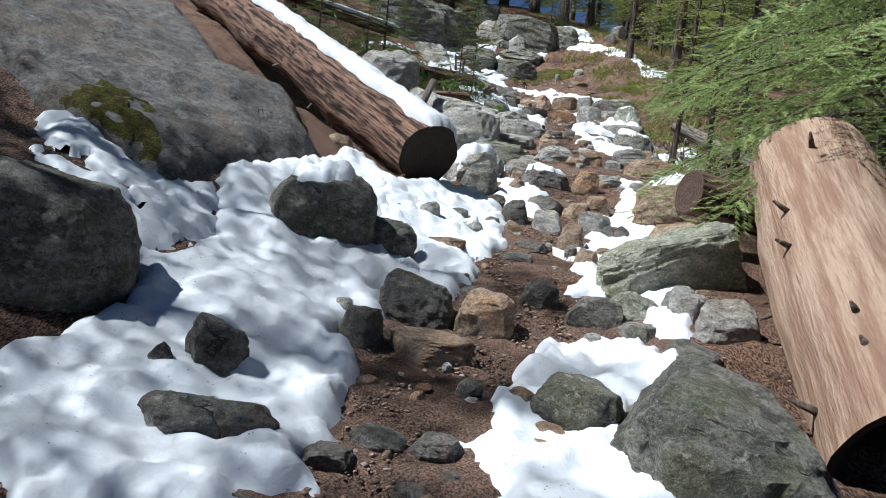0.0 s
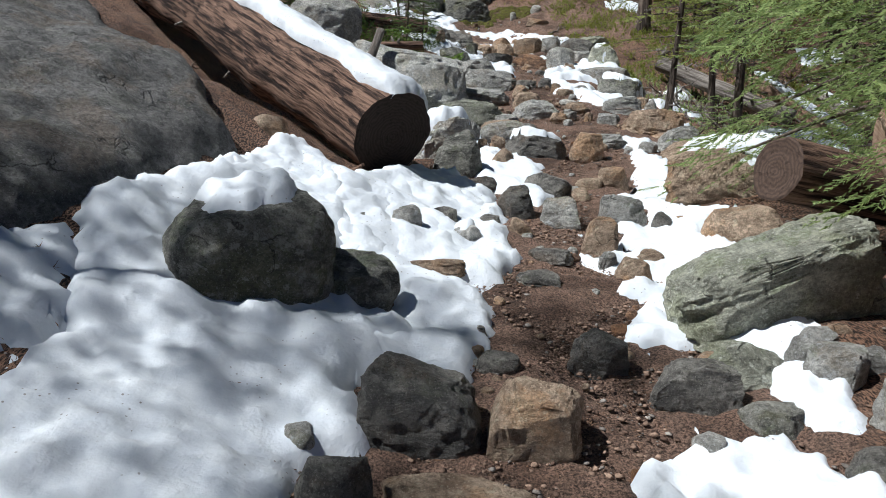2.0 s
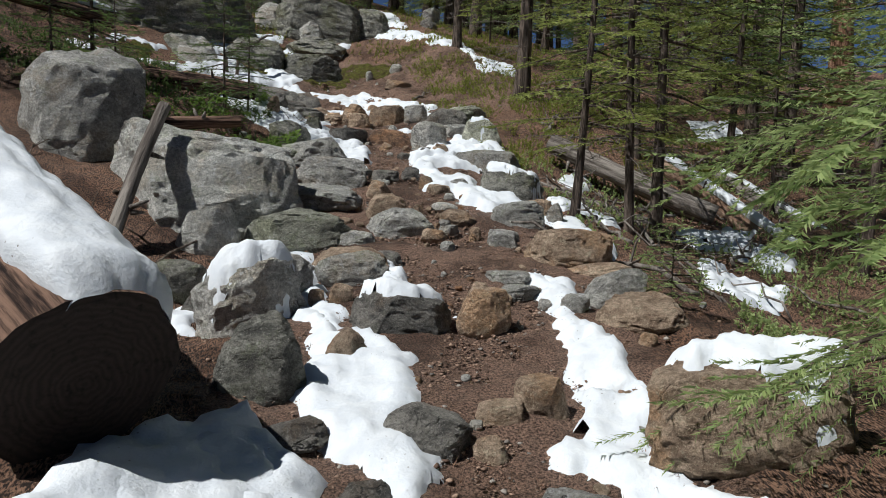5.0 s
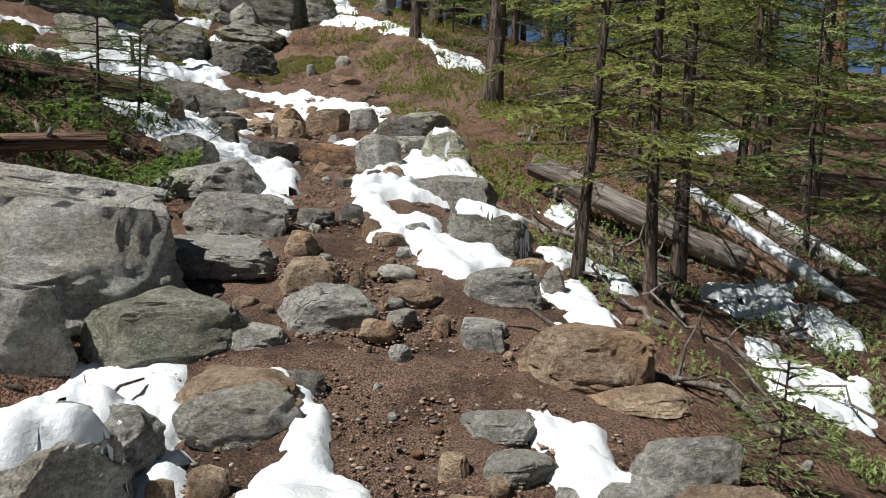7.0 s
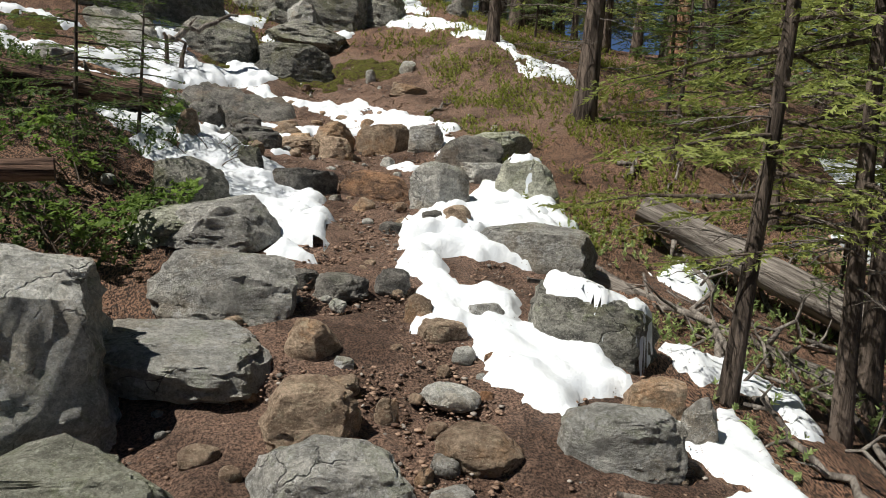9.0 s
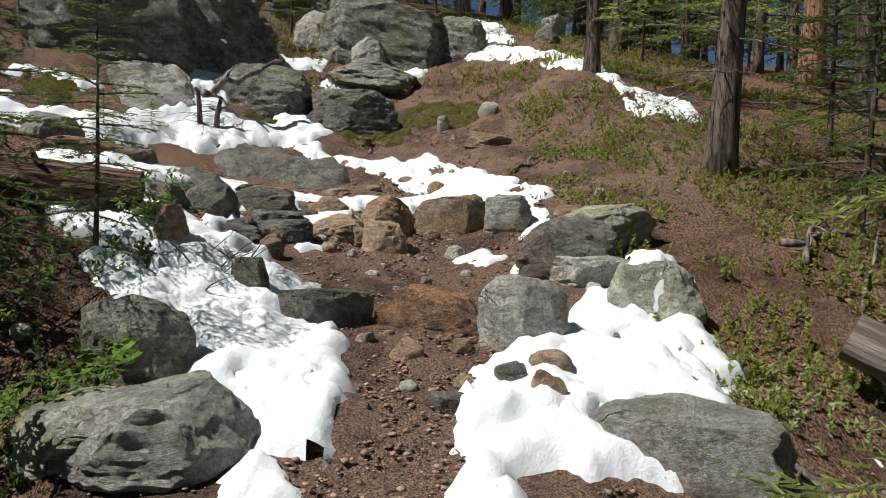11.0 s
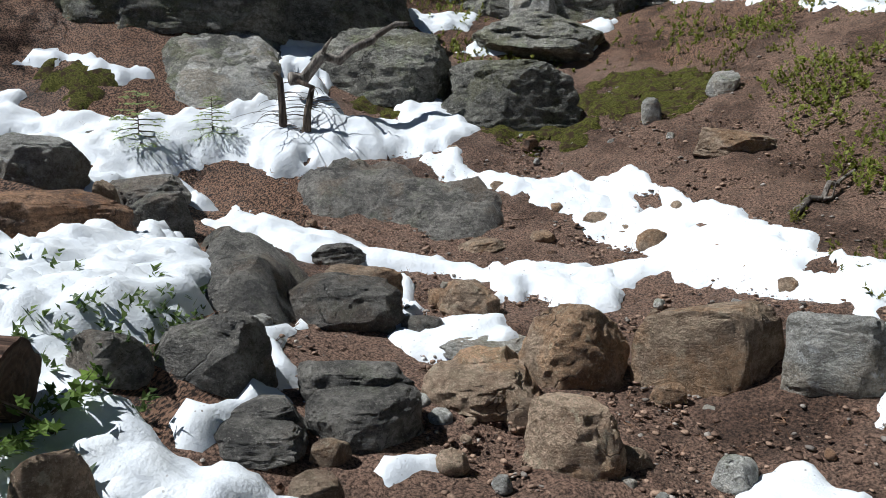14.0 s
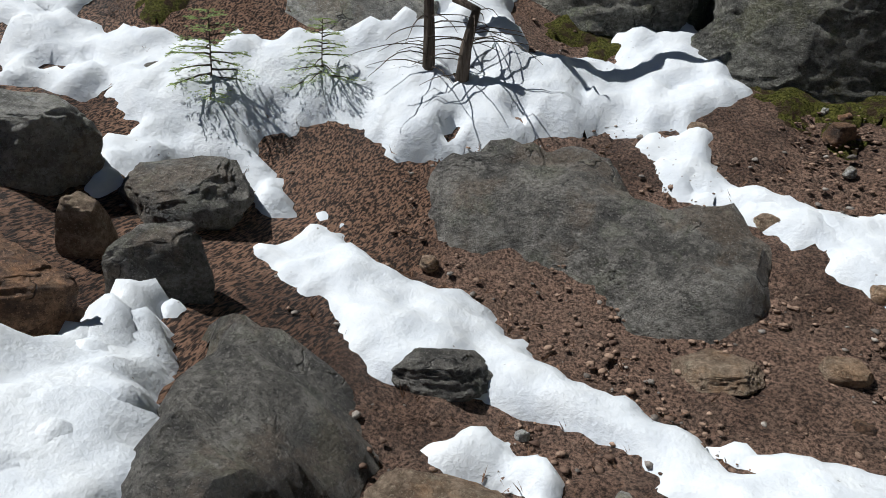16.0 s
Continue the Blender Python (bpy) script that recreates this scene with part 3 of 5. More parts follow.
rock(0.32, 8.34, 0.47, 0.34, 0.36, -9, "moss", "angular", 36, 0, (3, -3))
capped(rock(0.42, 9.89, 0.54, 0.36, 0.37, 3, "grey", "angular", 37, 0, (8, 2)), 36)
rock(0.98, 10.23, 0.62, 0.45, 0.18, -14, "brown", "angular", 38, 0, (12, -1))
capped(rock(1.14, 9.08, 0.62, 0.42, 0.22, -5, "dark", "slab", 39, 0, (3, 4)), 38)
rock(1.62, 8.98, 0.33, 0.24, 0.25, -12, "brown", "round", 40, 0, (5, 5))
rock(0.76, 8.66, 0.26, 0.19, 0.17, -5, "brown", "angular", 41, 0, (2, -8))
rock(0.65, 7.15, 0.28, 0.20, 0.22, -9, "dark", "block", 42, 0, (-3, -5))
rock(1.01, 7.80, 0.42, 0.30, 0.15, -11, "dark", "angular", 43, 0, (2, 8))
rock(0.96, 7.05, 0.30, 0.22, 0.19, -22, "grey", "slab", 44, 0, (-1, 1))
rock(1.39, 7.96, 0.23, 0.17, 0.08, -14, "brown", "slab", 45, 0, (8, -5))
rock(1.61, 8.01, 0.28, 0.20, 0.17, -24, "brown", "slab", 46, 0, (10, 1))
rock(1.42, 7.13, 0.38, 0.27, 0.22, -26, "grey", "angular", 47, 0, (9, 2))
rock(1.09, 6.52, 0.24, 0.17, 0.23, -17, "brown", "block", 48, 0, (-5, 6))
rock(1.63, 6.88, 0.16, 0.12, 0.16, -30, "dark", "angular", 49, 0, (-5, 7))
capped(rock(2.31, 7.38, 0.90, 0.52, 0.39, -24, "brown", "angular", 50, 0, (0, -5)), 49)
rock(2.01, 6.42, 0.54, 0.26, 0.21, -39, "brown", "round", 51, 0, (4, -5))
rock(1.75, 6.05, 0.38, 0.22, 0.12, -37, "grey", "round", 52, 0, (7, -8))
rock(1.36, 6.33, 0.21, 0.15, 0.09, -31, "brown", "round", 53, 0, (10, -9))
rock(1.07, 6.23, 0.12, 0.09, 0.11, -23, "grey", "angular", 54, 0, (10, 1))
rock(1.16, 6.04, 0.25, 0.18, 0.15, -30, "brown", "angular", 55, 0, (3, -2))
rock(1.47, 5.95, 0.18, 0.13, 0.06, -32, "dark", "angular", 56, 0, (-3, 8))
rock(-0.16, 6.37, 0.20, 0.15, 0.18, 3, "grey", "block", 57, 0, (6, -2))
rock(0.07, 6.74, 0.26, 0.19, 0.11, -5, "dark", "slab", 58, 0, (-1, -3))
capped(rock(0.21, 6.46, 0.22, 0.15, 0.14, -6, "grey", "round", 59, 0, (2, -1)), 58)
rock(-0.44, 6.28, 0.21, 0.15, 0.07, 12, "dark", "slab", 60, 0, (9, -4))
rock(0.62, 6.75, 0.16, 0.11, 0.12, -6, "brown", "angular", 62, 0, (10, -6))
rock(0.74, 6.33, 0.29, 0.21, 0.07, -11, "dark", "slab", 63, 0, (-2, -0))
rock(0.60, 5.99, 0.28, 0.20, 0.05, -22, "dark", "slab", 64, 0, (5, -1))
rock(0.40, 6.80, 0.19, 0.14, 0.11, -7, "dark", "angular", 65, 0, (2, 1))
rock(0.46, 7.85, 0.29, 0.21, 0.09, -11, "dark", "slab", 66, 0, (1, -6))
rock(1.25, 7.66, 0.16, 0.12, 0.09, -20, "brown", "angular", 67, 0, (-2, -7))
rock(-1.11, 7.13, 0.26, 0.19, 0.13, 18, "brown", "round", 68, 0, (5, 6))
rock(0.63, 10.94, 0.89, 0.47, 0.30, 1, "lichen", "block", 69, 0, (-3, -5))
rock(0.91, 11.81, 0.81, 0.70, 0.17, -6, "pale", "slab", 70, 0, (2, 4))
rock(1.03, 12.38, 0.72, 0.55, 0.27, -3, "grey", "slab", 71, 0, (9, 4))
rock(0.94, 13.23, 0.74, 0.53, 0.27, 2, "grey", "angular", 72, 0, (-2, -2))
rock(-0.05, 10.90, 0.53, 0.25, 0.37, 9, "pale", "angular", 73, 0, (-3, 3))
rock(1.49, 10.97, 0.59, 0.34, 0.19, -11, "grey", "angular", 74, 0, (7, 1))
rock(1.43, 11.31, 0.38, 0.27, 0.22, -4, "brown", "angular", 75, 0, (-1, 5))
rock(1.46, 11.87, 0.26, 0.19, 0.17, -3, "brown", "angular", 76, 0, (5, -8))
rock(2.01, 11.48, 0.25, 0.18, 0.07, -18, "pale", "round", 77, 0, (1, 6))
rock(2.04, 11.12, 0.33, 0.24, 0.11, -13, "brown", "round", 78, 0, (12, 3))
rock(1.73, 10.73, 0.22, 0.16, 0.09, -10, "brown", "round", 79, 0, (-4, 3))
rock(1.78, 10.46, 0.12, 0.09, 0.08, -16, "pale", "round", 80, 0, (4, -1))
rock(2.08, 10.72, 0.11, 0.08, 0.09, -23, "brown", "round", 81, 0, (4, 4))
rock(2.61, 11.14, 0.51, 0.37, 0.20, -16, "pale", "slab", 82, 0, (2, -2))
rock(2.31, 10.64, 0.28, 0.20, 0.09, -20, "grey", "slab", 83, 0, (1, 2))
rock(2.70, 10.20, 0.70, 0.54, 0.26, -26, "brown", "slab", 84, 0, (1, 2))
rock(2.84, 9.89, 0.50, 0.36, 0.08, -37, "brown", "slab", 85, 0, (-1, -2))
rock(2.59, 9.20, 0.43, 0.31, 0.26, -39, "grey", "angular", 86, 0, (6, 0))
rock(2.61, 8.84, 0.56, 0.40, 0.18, -45, "brown", "angular", 87, 0, (-1, -5))
rock(2.27, 9.12, 0.19, 0.14, 0.13, -24, "grey", "angular", 88, 0, (7, 8))
rock(2.13, 9.25, 0.10, 0.07, 0.05, -28, "grey", "angular", 89, 0, (7, 0))
rock(2.05, 9.76, 0.36, 0.26, 0.07, -27, "grey", "slab", 90, 0, (4, -3))
rock(2.02, 9.45, 0.31, 0.22, 0.08, -17, "grey", "slab", 91, 0, (-0, -4))
rock(1.76, 9.49, 0.14, 0.10, 0.10, -24, "brown", "block", 92, 0, (-4, -2))
rock(0.97, 10.06, 0.54, 0.31, 0.20, -3, "grey", "angular", 95, 0, (8, 2))
capped(rock(0.28, 9.53, 0.75, 0.50, 0.42, 12, "grey", "angular", 96, 0, (-1, -6)), 95)
rock(-0.22, 10.12, 0.44, 0.32, 0.25, 17, "moss", "round", 97, 0, (-1, 7))
rock(-0.05, 9.86, 0.28, 0.20, 0.15, 10, "dark", "angular", 98, 0, (10, 8))
rock(0.68, 9.60, 0.11, 0.08, 0.12, -5, "brown", "round", 99, 0, (8, 1))
rock(0.84, 9.61, 0.16, 0.12, 0.13, 1, "brown", "angular", 100, 0, (7, -0))
rock(1.29, 10.29, 0.19, 0.14, 0.10, -11, "dark", "angular", 101, 0, (5, -4))
rock(2.93, 13.23, 0.86, 0.41, 0.25, -25, "grey", "slab", 102, 0, (4, 1))
capped(rock(2.84, 11.98, 0.71, 0.31, 0.32, -25, "moss", "block", 103, 0, (1, 2)), 102)
rock(2.35, 12.18, 0.22, 0.16, 0.11, -20, "grey", "angular", 104, 0, (3, -6))
rock(2.00, 12.20, 0.17, 0.12, 0.13, -5, "brown", "angular", 105, 0, (-2, -5))
rock(2.08, 12.03, 0.26, 0.18, 0.09, -6, "brown", "slab", 106, 0, (-1, -2))
rock(2.53, 13.82, 0.21, 0.15, 0.15, -13, "brown", "round", 107, 0, (-5, 8))
rock(1.90, 12.55, 0.20, 0.14, 0.12, -7, "dark", "angular", 108, 0, (-2, 5))
rock(1.62, 12.49, 0.30, 0.21, 0.10, -3, "dark", "slab", 109, 0, (1, -6))
rock(1.42, 12.60, 0.20, 0.14, 0.08, 1, "dark", "angular", 110, 0, (6, -0))
rock(2.90, 11.44, 0.27, 0.19, 0.16, -28, "brown", "slab", 111, 0, (-1, 2))
rock(3.02, 11.26, 0.18, 0.13, 0.18, -30, "grey", "angular", 112, 0, (6, -6))
rock(1.73, 11.38, 0.10, 0.07, 0.09, -1, "brown", "angular", 113, 0, (2, 3))
rock(1.56, 11.59, 0.18, 0.13, 0.06, 2, "brown", "angular", 114, 0, (10, -8))
rock(2.06, 10.67, 0.09, 0.07, 0.10, -19, "brown", "angular", 116, 0, (-1, 4))
rock(1.89, 10.86, 0.19, 0.14, 0.07, -6, "grey", "slab", 117, 0, (3, -2))
rock(1.05, 11.19, 0.15, 0.11, 0.07, -0, "brown", "round", 118, 0, (3, -4))
rock(1.16, 11.08, 0.09, 0.06, 0.05, -5, "brown", "round", 119, 0, (12, 1))
rock(1.10, 10.79, 0.30, 0.21, 0.08, -1, "grey", "slab", 120, 0, (8, -0))
rock(2.26, 10.53, 0.26, 0.19, 0.09, -20, "grey", "slab", 121, 0, (6, 0))
rock(1.59, 11.76, 0.09, 0.06, 0.05, -9, "pale", "angular", 122, 0, (-3, -5))
rock(0.69, 13.79, 0.50, 0.34, 0.29, 17, "moss", "angular", 123, 0, (-2, 4))
rock(1.46, 14.36, 0.51, 0.20, 0.18, 1, "dark", "block", 124, 0, (2, -3))
rock(2.02, 14.39, 0.65, 0.22, 0.21, -3, "red", "block", 125, 0, (-5, 3))
rock(2.49, 14.19, 0.48, 0.23, 0.38, -10, "grey", "angular", 126, 0, (4, -8))
rock(2.96, 15.20, 0.65, 0.44, 0.33, -22, "dark", "angular", 127, 0, (-3, -7))
rock(3.05, 15.00, 0.50, 0.33, 0.15, -22, "grey", "slab", 128, 0, (4, -6))
rock(3.26, 15.48, 0.73, 0.49, 0.26, -24, "lichen", "slab", 129, 0, (8, -3))
capped(rock(3.30, 14.50, 0.54, 0.37, 0.35, -21, "lichen", "angular", 130, 0, (5, -4)), 129)
rock(2.29, 16.23, 0.58, 0.28, 0.31, -5, "brown", "block", 131, 0, (-4, -2))
rock(2.70, 16.12, 0.37, 0.25, 0.26, -12, "grey", "block", 132, 0, (2, 5))
rock(1.78, 16.20, 0.45, 0.30, 0.28, 5, "brown", "angular", 133, 0, (9, -2))
rock(1.44, 15.94, 0.43, 0.31, 0.12, -2, "brown", "slab", 134, 0, (3, -4))
rock(1.09, 15.62, 0.39, 0.28, 0.16, 11, "dark", "slab", 135, 0, (8, -1))
rock(1.05, 15.23, 0.16, 0.11, 0.12, 5, "brown", "round", 136, 0, (7, -3))
rock(1.04, 14.55, 0.21, 0.12, 0.21, 7, "moss", "block", 137, 0, (-4, -4))
rock(2.46, 13.46, 0.20, 0.10, 0.22, -12, "brown", "angular", 138, 0, (12, -7))
rock(2.03, 13.55, 0.19, 0.13, 0.07, -8, "dark", "angular", 139, 0, (8, 4))
rock(1.67, 14.09, 0.10, 0.07, 0.07, 9, "grey", "angular", 140, 0, (4, 5))
rock(2.16, 14.11, 0.10, 0.08, 0.05, -15, "brown", "round", 141, 0, (8, -7))
rock(2.95, 14.27, 0.19, 0.13, 0.05, -27, "dark", "angular", 142, 0, (12, 0))
rock(2.33, 13.70, 0.21, 0.15, 0.12, -9, "dark", "slab", 143, 0, (9, 1))
rock(0.74, 13.31, 0.71, 0.48, 0.17, 23, "lichen", "slab", 144, 0, (7, -2))
rock(0.58, 15.61, 0.43, 0.25, 0.21, 20, "dark", "slab", 145, 0, (-1, 5))
rock(0.80, 16.40, 0.55, 0.31, 0.21, 14, "dark", "angular", 146, 0, (0, -9))
rock(0.82, 15.38, 0.30, 0.21, 0.08, 11, "dark", "slab", 148, 0, (2, 2))
rock(0.35, 15.40, 0.26, 0.19, 0.14, 20, "dark", "block", 149, 0, (1, -4))
rock(0.52, 14.85, 0.22, 0.13, 0.25, 33, "brown", "angular", 150, 0, (11, 9))
rock(3.18, 16.10, 0.24, 0.17, 0.08, -14, "brown", "round", 151, 0, (11, -4))
rock(1.60, 15.82, 0.11, 0.08, 0.09, 1, "brown", "angular", 152, 0, (9, -6))
rock(2.12, 16.07, 0.14, 0.10, 0.07, -12, "brown", "angular", 153, 0, (12, 4))
rock(1.39, 15.52, 0.11, 0.08, 0.06, 8, "brown", "round", 154, 0, (-2, 1))
rock(3.53, 16.49, 0.09, 0.07, 0.07, -19, "pale", "round", 155, 0, (4, 2))
rock(2.96, 19.32, 0.23, 0.16, 0.16, -14, "pale", "angular", 156, 0, (7, 8))
rock(2.42, 19.04, 0.16, 0.12, 0.16, -9, "pale", "angular", 157, 0, (1, 1))
rock(1.04, 15.75, 0.43, 0.21, 0.19, 10, "dark", "slab", 158, 0, (8, 1))
rock(1.45, 16.07, 0.31, 0.22, 0.14, 5, "brown", "slab", 159, 0, (-1, -4))
rock(0.80, 15.47, 0.29, 0.21, 0.09, 17, "dark", "slab", 160, 0, (7, -4))
rock(1.03, 15.43, 0.13, 0.09, 0.09, 15, "brown", "round", 161, 0, (10, -3))
rock(1.57, 15.85, 0.10, 0.08, 0.12, -0, "brown", "round", 162, 0, (12, -3))
rock(1.95, 15.66, 0.13, 0.09, 0.06, -9, "brown", "angular", 164, 0, (7, -0))
rock(1.77, 15.67, 0.33, 0.28, 0.21, -7, "brown", "slab", 165, 0, (2, -2))
rock(-0.54, 16.33, 0.79, 0.34, 0.18, 56, "red", "block", 166, 0, (4, 1))
rock(-1.05, 17.03, 0.55, 0.37, 0.26, 51, "grey", "slab", 167, 0, (2, 4))
rock(-0.62, 17.37, 0.50, 0.44, 0.16, 35, "dark", "slab", 168, 0, (9, -4))
rock(-0.28, 16.91, 0.32, 0.18, 0.22, 34, "dark", "block", 169, 0, (1, 0))
rock(0.58, 17.13, 0.33, 0.24, 0.10, 18, "dark", "angular", 173, 0, (-2, -7))
rock(0.85, 16.58, 0.38, 0.26, 0.20, 20, "brown", "angular", 174, 0, (-3, 4))
rock(1.32, 16.71, 0.30, 0.20, 0.14, 2, "brown", "angular", 175, 0, (3, 7))
rock(1.00, 16.38, 0.09, 0.06, 0.06, 19, "dark", "angular", 176, 0, (9, -4))
rock(1.14, 16.44, 0.20, 0.15, 0.08, 11, "dark", "round", 177, 0, (1, -5))
rock(1.45, 16.32, 0.45, 0.33, 0.05, 4, "grey", "slab", 178, 0, (4, 3))
rock(1.31, 17.54, 0.27, 0.20, 0.05, 10, "brown", "slab", 179, 0, (4, -6))
rock(1.65, 17.67, 0.16, 0.11, 0.05, 5, "brown", "round", 180, 0, (12, -4))
rock(1.97, 17.90, 0.17, 0.12, 0.06, -3, "brown", "angular", 181, 0, (5, -7))
rock(-1.26, 17.87, 0.14, 0.10, 0.05, 48, "dark", "round", 182, 0, (4, -7))
rock(-0.57, 16.90, 0.18, 0.13, 0.20, 46, "brown", "angular", 183, 0, (11, -8))
rock(-1.98, 3.54, 0.95, 0.9, 0.58, 29, "moss", "round", 501, -0.10, (-5, 4))
rock(1.22, 2.95, 1.0, 0.8, 0.34, -30, "moss", "slab", 502, 0, (8, 10))
rock(1.66, 5.42, 1.15, 0.66, 0.40, -8, "lichen", "block", 522, 0.02, (10, -24))
rock(-0.04, 11.55, 1.65, 1.1, 0.86, 14, "pale", "block", 514, -0.06, (-18, 3), name="boulder", label="large pale grey sunlit boulder beside the trail")
rock(-1.25, 12.25, 1.0, 0.8, 0.9, 25, "grey", "angular", 505, 0, (-4, 5))
rock(1.39, 19.47, 1.15, 0.75, 0.44, 3, "moss", "angular", 157, -0.02, (-4, 2))
rock(1.34, 19.22, 1.20, 0.42, 0.46, 0, "moss", "angular", 167, 0.0, (-2, -6))
rock(1.65, 21.16, 1.51, 1.60, 0.42, 0, "moss", "angular", 169, -0.2, (-6, 7))
rock(-1.04, 20.00, 2.69, 1.29, 0.95, 21, "moss", "slab", 170, -0.2, (-10, -5))
rock(-1.37, 19.46, 2.13, 1.07, 0.93, 20, "moss", "slab", 540, -0.05, (-6, 3), label="dark mossy outcrop above the upper trail")
rock(-0.30, 20.66, 1.34, 0.80, 0.74, 12, "moss", "angular", 541, -0.05, (-6, 3), label="dark mossy outcrop above the upper trail")
rock(1.70, 21.97, 2.37, 1.07, 0.95, 0, "moss", "angular", 542, -0.05, (-6, 3), label="dark mossy outcrop above the upper trail")
rock(0.29, 19.45, 1.29, 0.64, 0.59, 10, "moss", "angular", 543, -0.05, (-6, 3), label="dark mossy outcrop above the upper trail")
rock(2.87, 18.40, 0.53, 0.39, 0.15, -9, "brown", "slab", 171, -0.05, (-2, 7))
rock(-1.78, 17.29, 0.28, 0.21, 0.29, 47, "moss", "angular", 158, 0, (-14, -6))


# ---- bedrock and moss ----
big_slab = bedrock([(-4.62, 5.70), (-4.54, 7.29), (-7.10, 16.57), (-4.29, 11.53), (-2.73, 9.36), (-1.37, 6.78), (-1.21, 6.54), (-1.68, 5.38), (-1.88, 4.92), (-2.35, 4.93), (-2.93, 5.14), (-3.36, 5.43), (-4.15, 5.12)], 0.12, "slab", 31)
bedrock([(0.07, 18.07), (0.22, 18.19), (0.44, 18.33), (0.75, 18.37), (0.96, 18.18), (1.24, 18.20), (1.40, 18.06), (1.42, 17.84), (1.26, 17.67), (1.01, 17.63), (0.75, 17.84), (0.50, 17.84), (0.28, 17.72)], 0.12, "dark", 32, "dark wet bedrock face beside the upper trail")
bedrock([(-1.19, 18.86), (-0.64, 19.73), (-0.26, 18.76), (-0.62, 18.49), (-0.96, 18.45)], 0.14, "grey", 33)
bedrock([(-2.00, 19.21), (-1.43, 20.08), (-0.10, 21.78), (0.20, 20.95), (-0.14, 19.87), (-0.68, 19.54), (-1.63, 18.88)], 0.16, "moss", 34)
bedrock([(-1.30, 18.90), (-0.91, 19.21), (-0.42, 19.36), (-0.33, 18.81), (-0.70, 18.46), (-0.99, 18.51)], 0.12, "moss", 35)
bedrock([(0.23, 16.19), (0.09, 16.52), (0.05, 16.82), (0.17, 16.97), (0.36, 16.89), (0.57, 16.76), (0.61, 16.42), (0.64, 16.16), (0.56, 16.06), (0.41, 16.05)], 0.13, "dark", 47, "dark wet bedrock ramp between the stones")
moss([(-2.78, 5.22), (-2.72, 5.66), (-2.39, 5.53), (-2.06, 5.25), (-1.97, 4.86), (-2.24, 5.03), (-2.51, 5.01)], 36, on=[big_slab])
moss([(1.85, 19.76), (2.13, 20.11), (2.90, 20.00), (3.06, 19.66), (2.72, 18.98), (2.17, 19.14)], 37)
moss([(1.16, 19.06), (1.52, 19.49), (1.98, 19.22), (1.91, 18.84), (1.49, 18.74)], 38)
moss([(1.80, 20.03), (2.06, 20.08), (2.58, 19.57), (2.80, 19.58), (2.73, 19.11), (2.34, 19.30), (2.05, 19.27), (1.88, 19.56)], 39)
moss([(1.16, 18.94), (1.49, 19.28), (1.91, 19.18), (1.88, 18.86), (1.68, 19.00), (1.32, 18.82)], 40)
moss([(0.15, 19.52), (0.50, 19.94), (0.74, 19.40), (0.47, 19.00), (0.21, 19.05)], 41)
moss([(-1.94, 18.34), (-1.47, 18.45), (-1.24, 18.35), (-1.48, 18.14), (-1.82, 18.13)], 42)
moss([(1.91, 19.92), (2.42, 19.79), (2.96, 19.67), (2.94, 19.23), (2.38, 19.29), (2.00, 19.32)], 43)


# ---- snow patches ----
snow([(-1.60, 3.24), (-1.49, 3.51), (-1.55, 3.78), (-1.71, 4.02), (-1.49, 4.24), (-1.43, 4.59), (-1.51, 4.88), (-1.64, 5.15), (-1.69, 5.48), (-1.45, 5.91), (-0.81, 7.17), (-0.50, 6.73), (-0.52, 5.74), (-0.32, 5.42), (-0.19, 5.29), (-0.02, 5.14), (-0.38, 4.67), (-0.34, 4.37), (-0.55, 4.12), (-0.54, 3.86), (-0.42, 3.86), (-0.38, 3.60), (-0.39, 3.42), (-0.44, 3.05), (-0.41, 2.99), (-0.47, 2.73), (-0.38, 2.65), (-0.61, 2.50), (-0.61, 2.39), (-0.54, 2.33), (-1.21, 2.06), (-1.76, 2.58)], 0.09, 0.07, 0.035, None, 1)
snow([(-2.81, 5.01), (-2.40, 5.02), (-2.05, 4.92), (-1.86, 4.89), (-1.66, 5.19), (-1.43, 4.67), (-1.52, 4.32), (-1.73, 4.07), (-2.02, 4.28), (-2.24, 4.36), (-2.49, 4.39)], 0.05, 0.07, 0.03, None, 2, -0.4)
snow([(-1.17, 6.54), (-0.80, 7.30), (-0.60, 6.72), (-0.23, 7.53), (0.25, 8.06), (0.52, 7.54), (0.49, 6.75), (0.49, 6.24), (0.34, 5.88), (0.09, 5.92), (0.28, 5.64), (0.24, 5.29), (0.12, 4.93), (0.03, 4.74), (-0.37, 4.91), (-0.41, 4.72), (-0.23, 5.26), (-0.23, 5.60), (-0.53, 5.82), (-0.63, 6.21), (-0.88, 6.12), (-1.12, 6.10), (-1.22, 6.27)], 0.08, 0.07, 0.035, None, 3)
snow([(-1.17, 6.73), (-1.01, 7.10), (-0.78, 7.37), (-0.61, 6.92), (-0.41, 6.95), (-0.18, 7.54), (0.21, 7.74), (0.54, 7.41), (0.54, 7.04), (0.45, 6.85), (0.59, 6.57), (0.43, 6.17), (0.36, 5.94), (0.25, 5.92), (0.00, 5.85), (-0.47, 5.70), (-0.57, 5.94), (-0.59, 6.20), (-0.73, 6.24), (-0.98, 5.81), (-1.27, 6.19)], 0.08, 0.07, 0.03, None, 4)
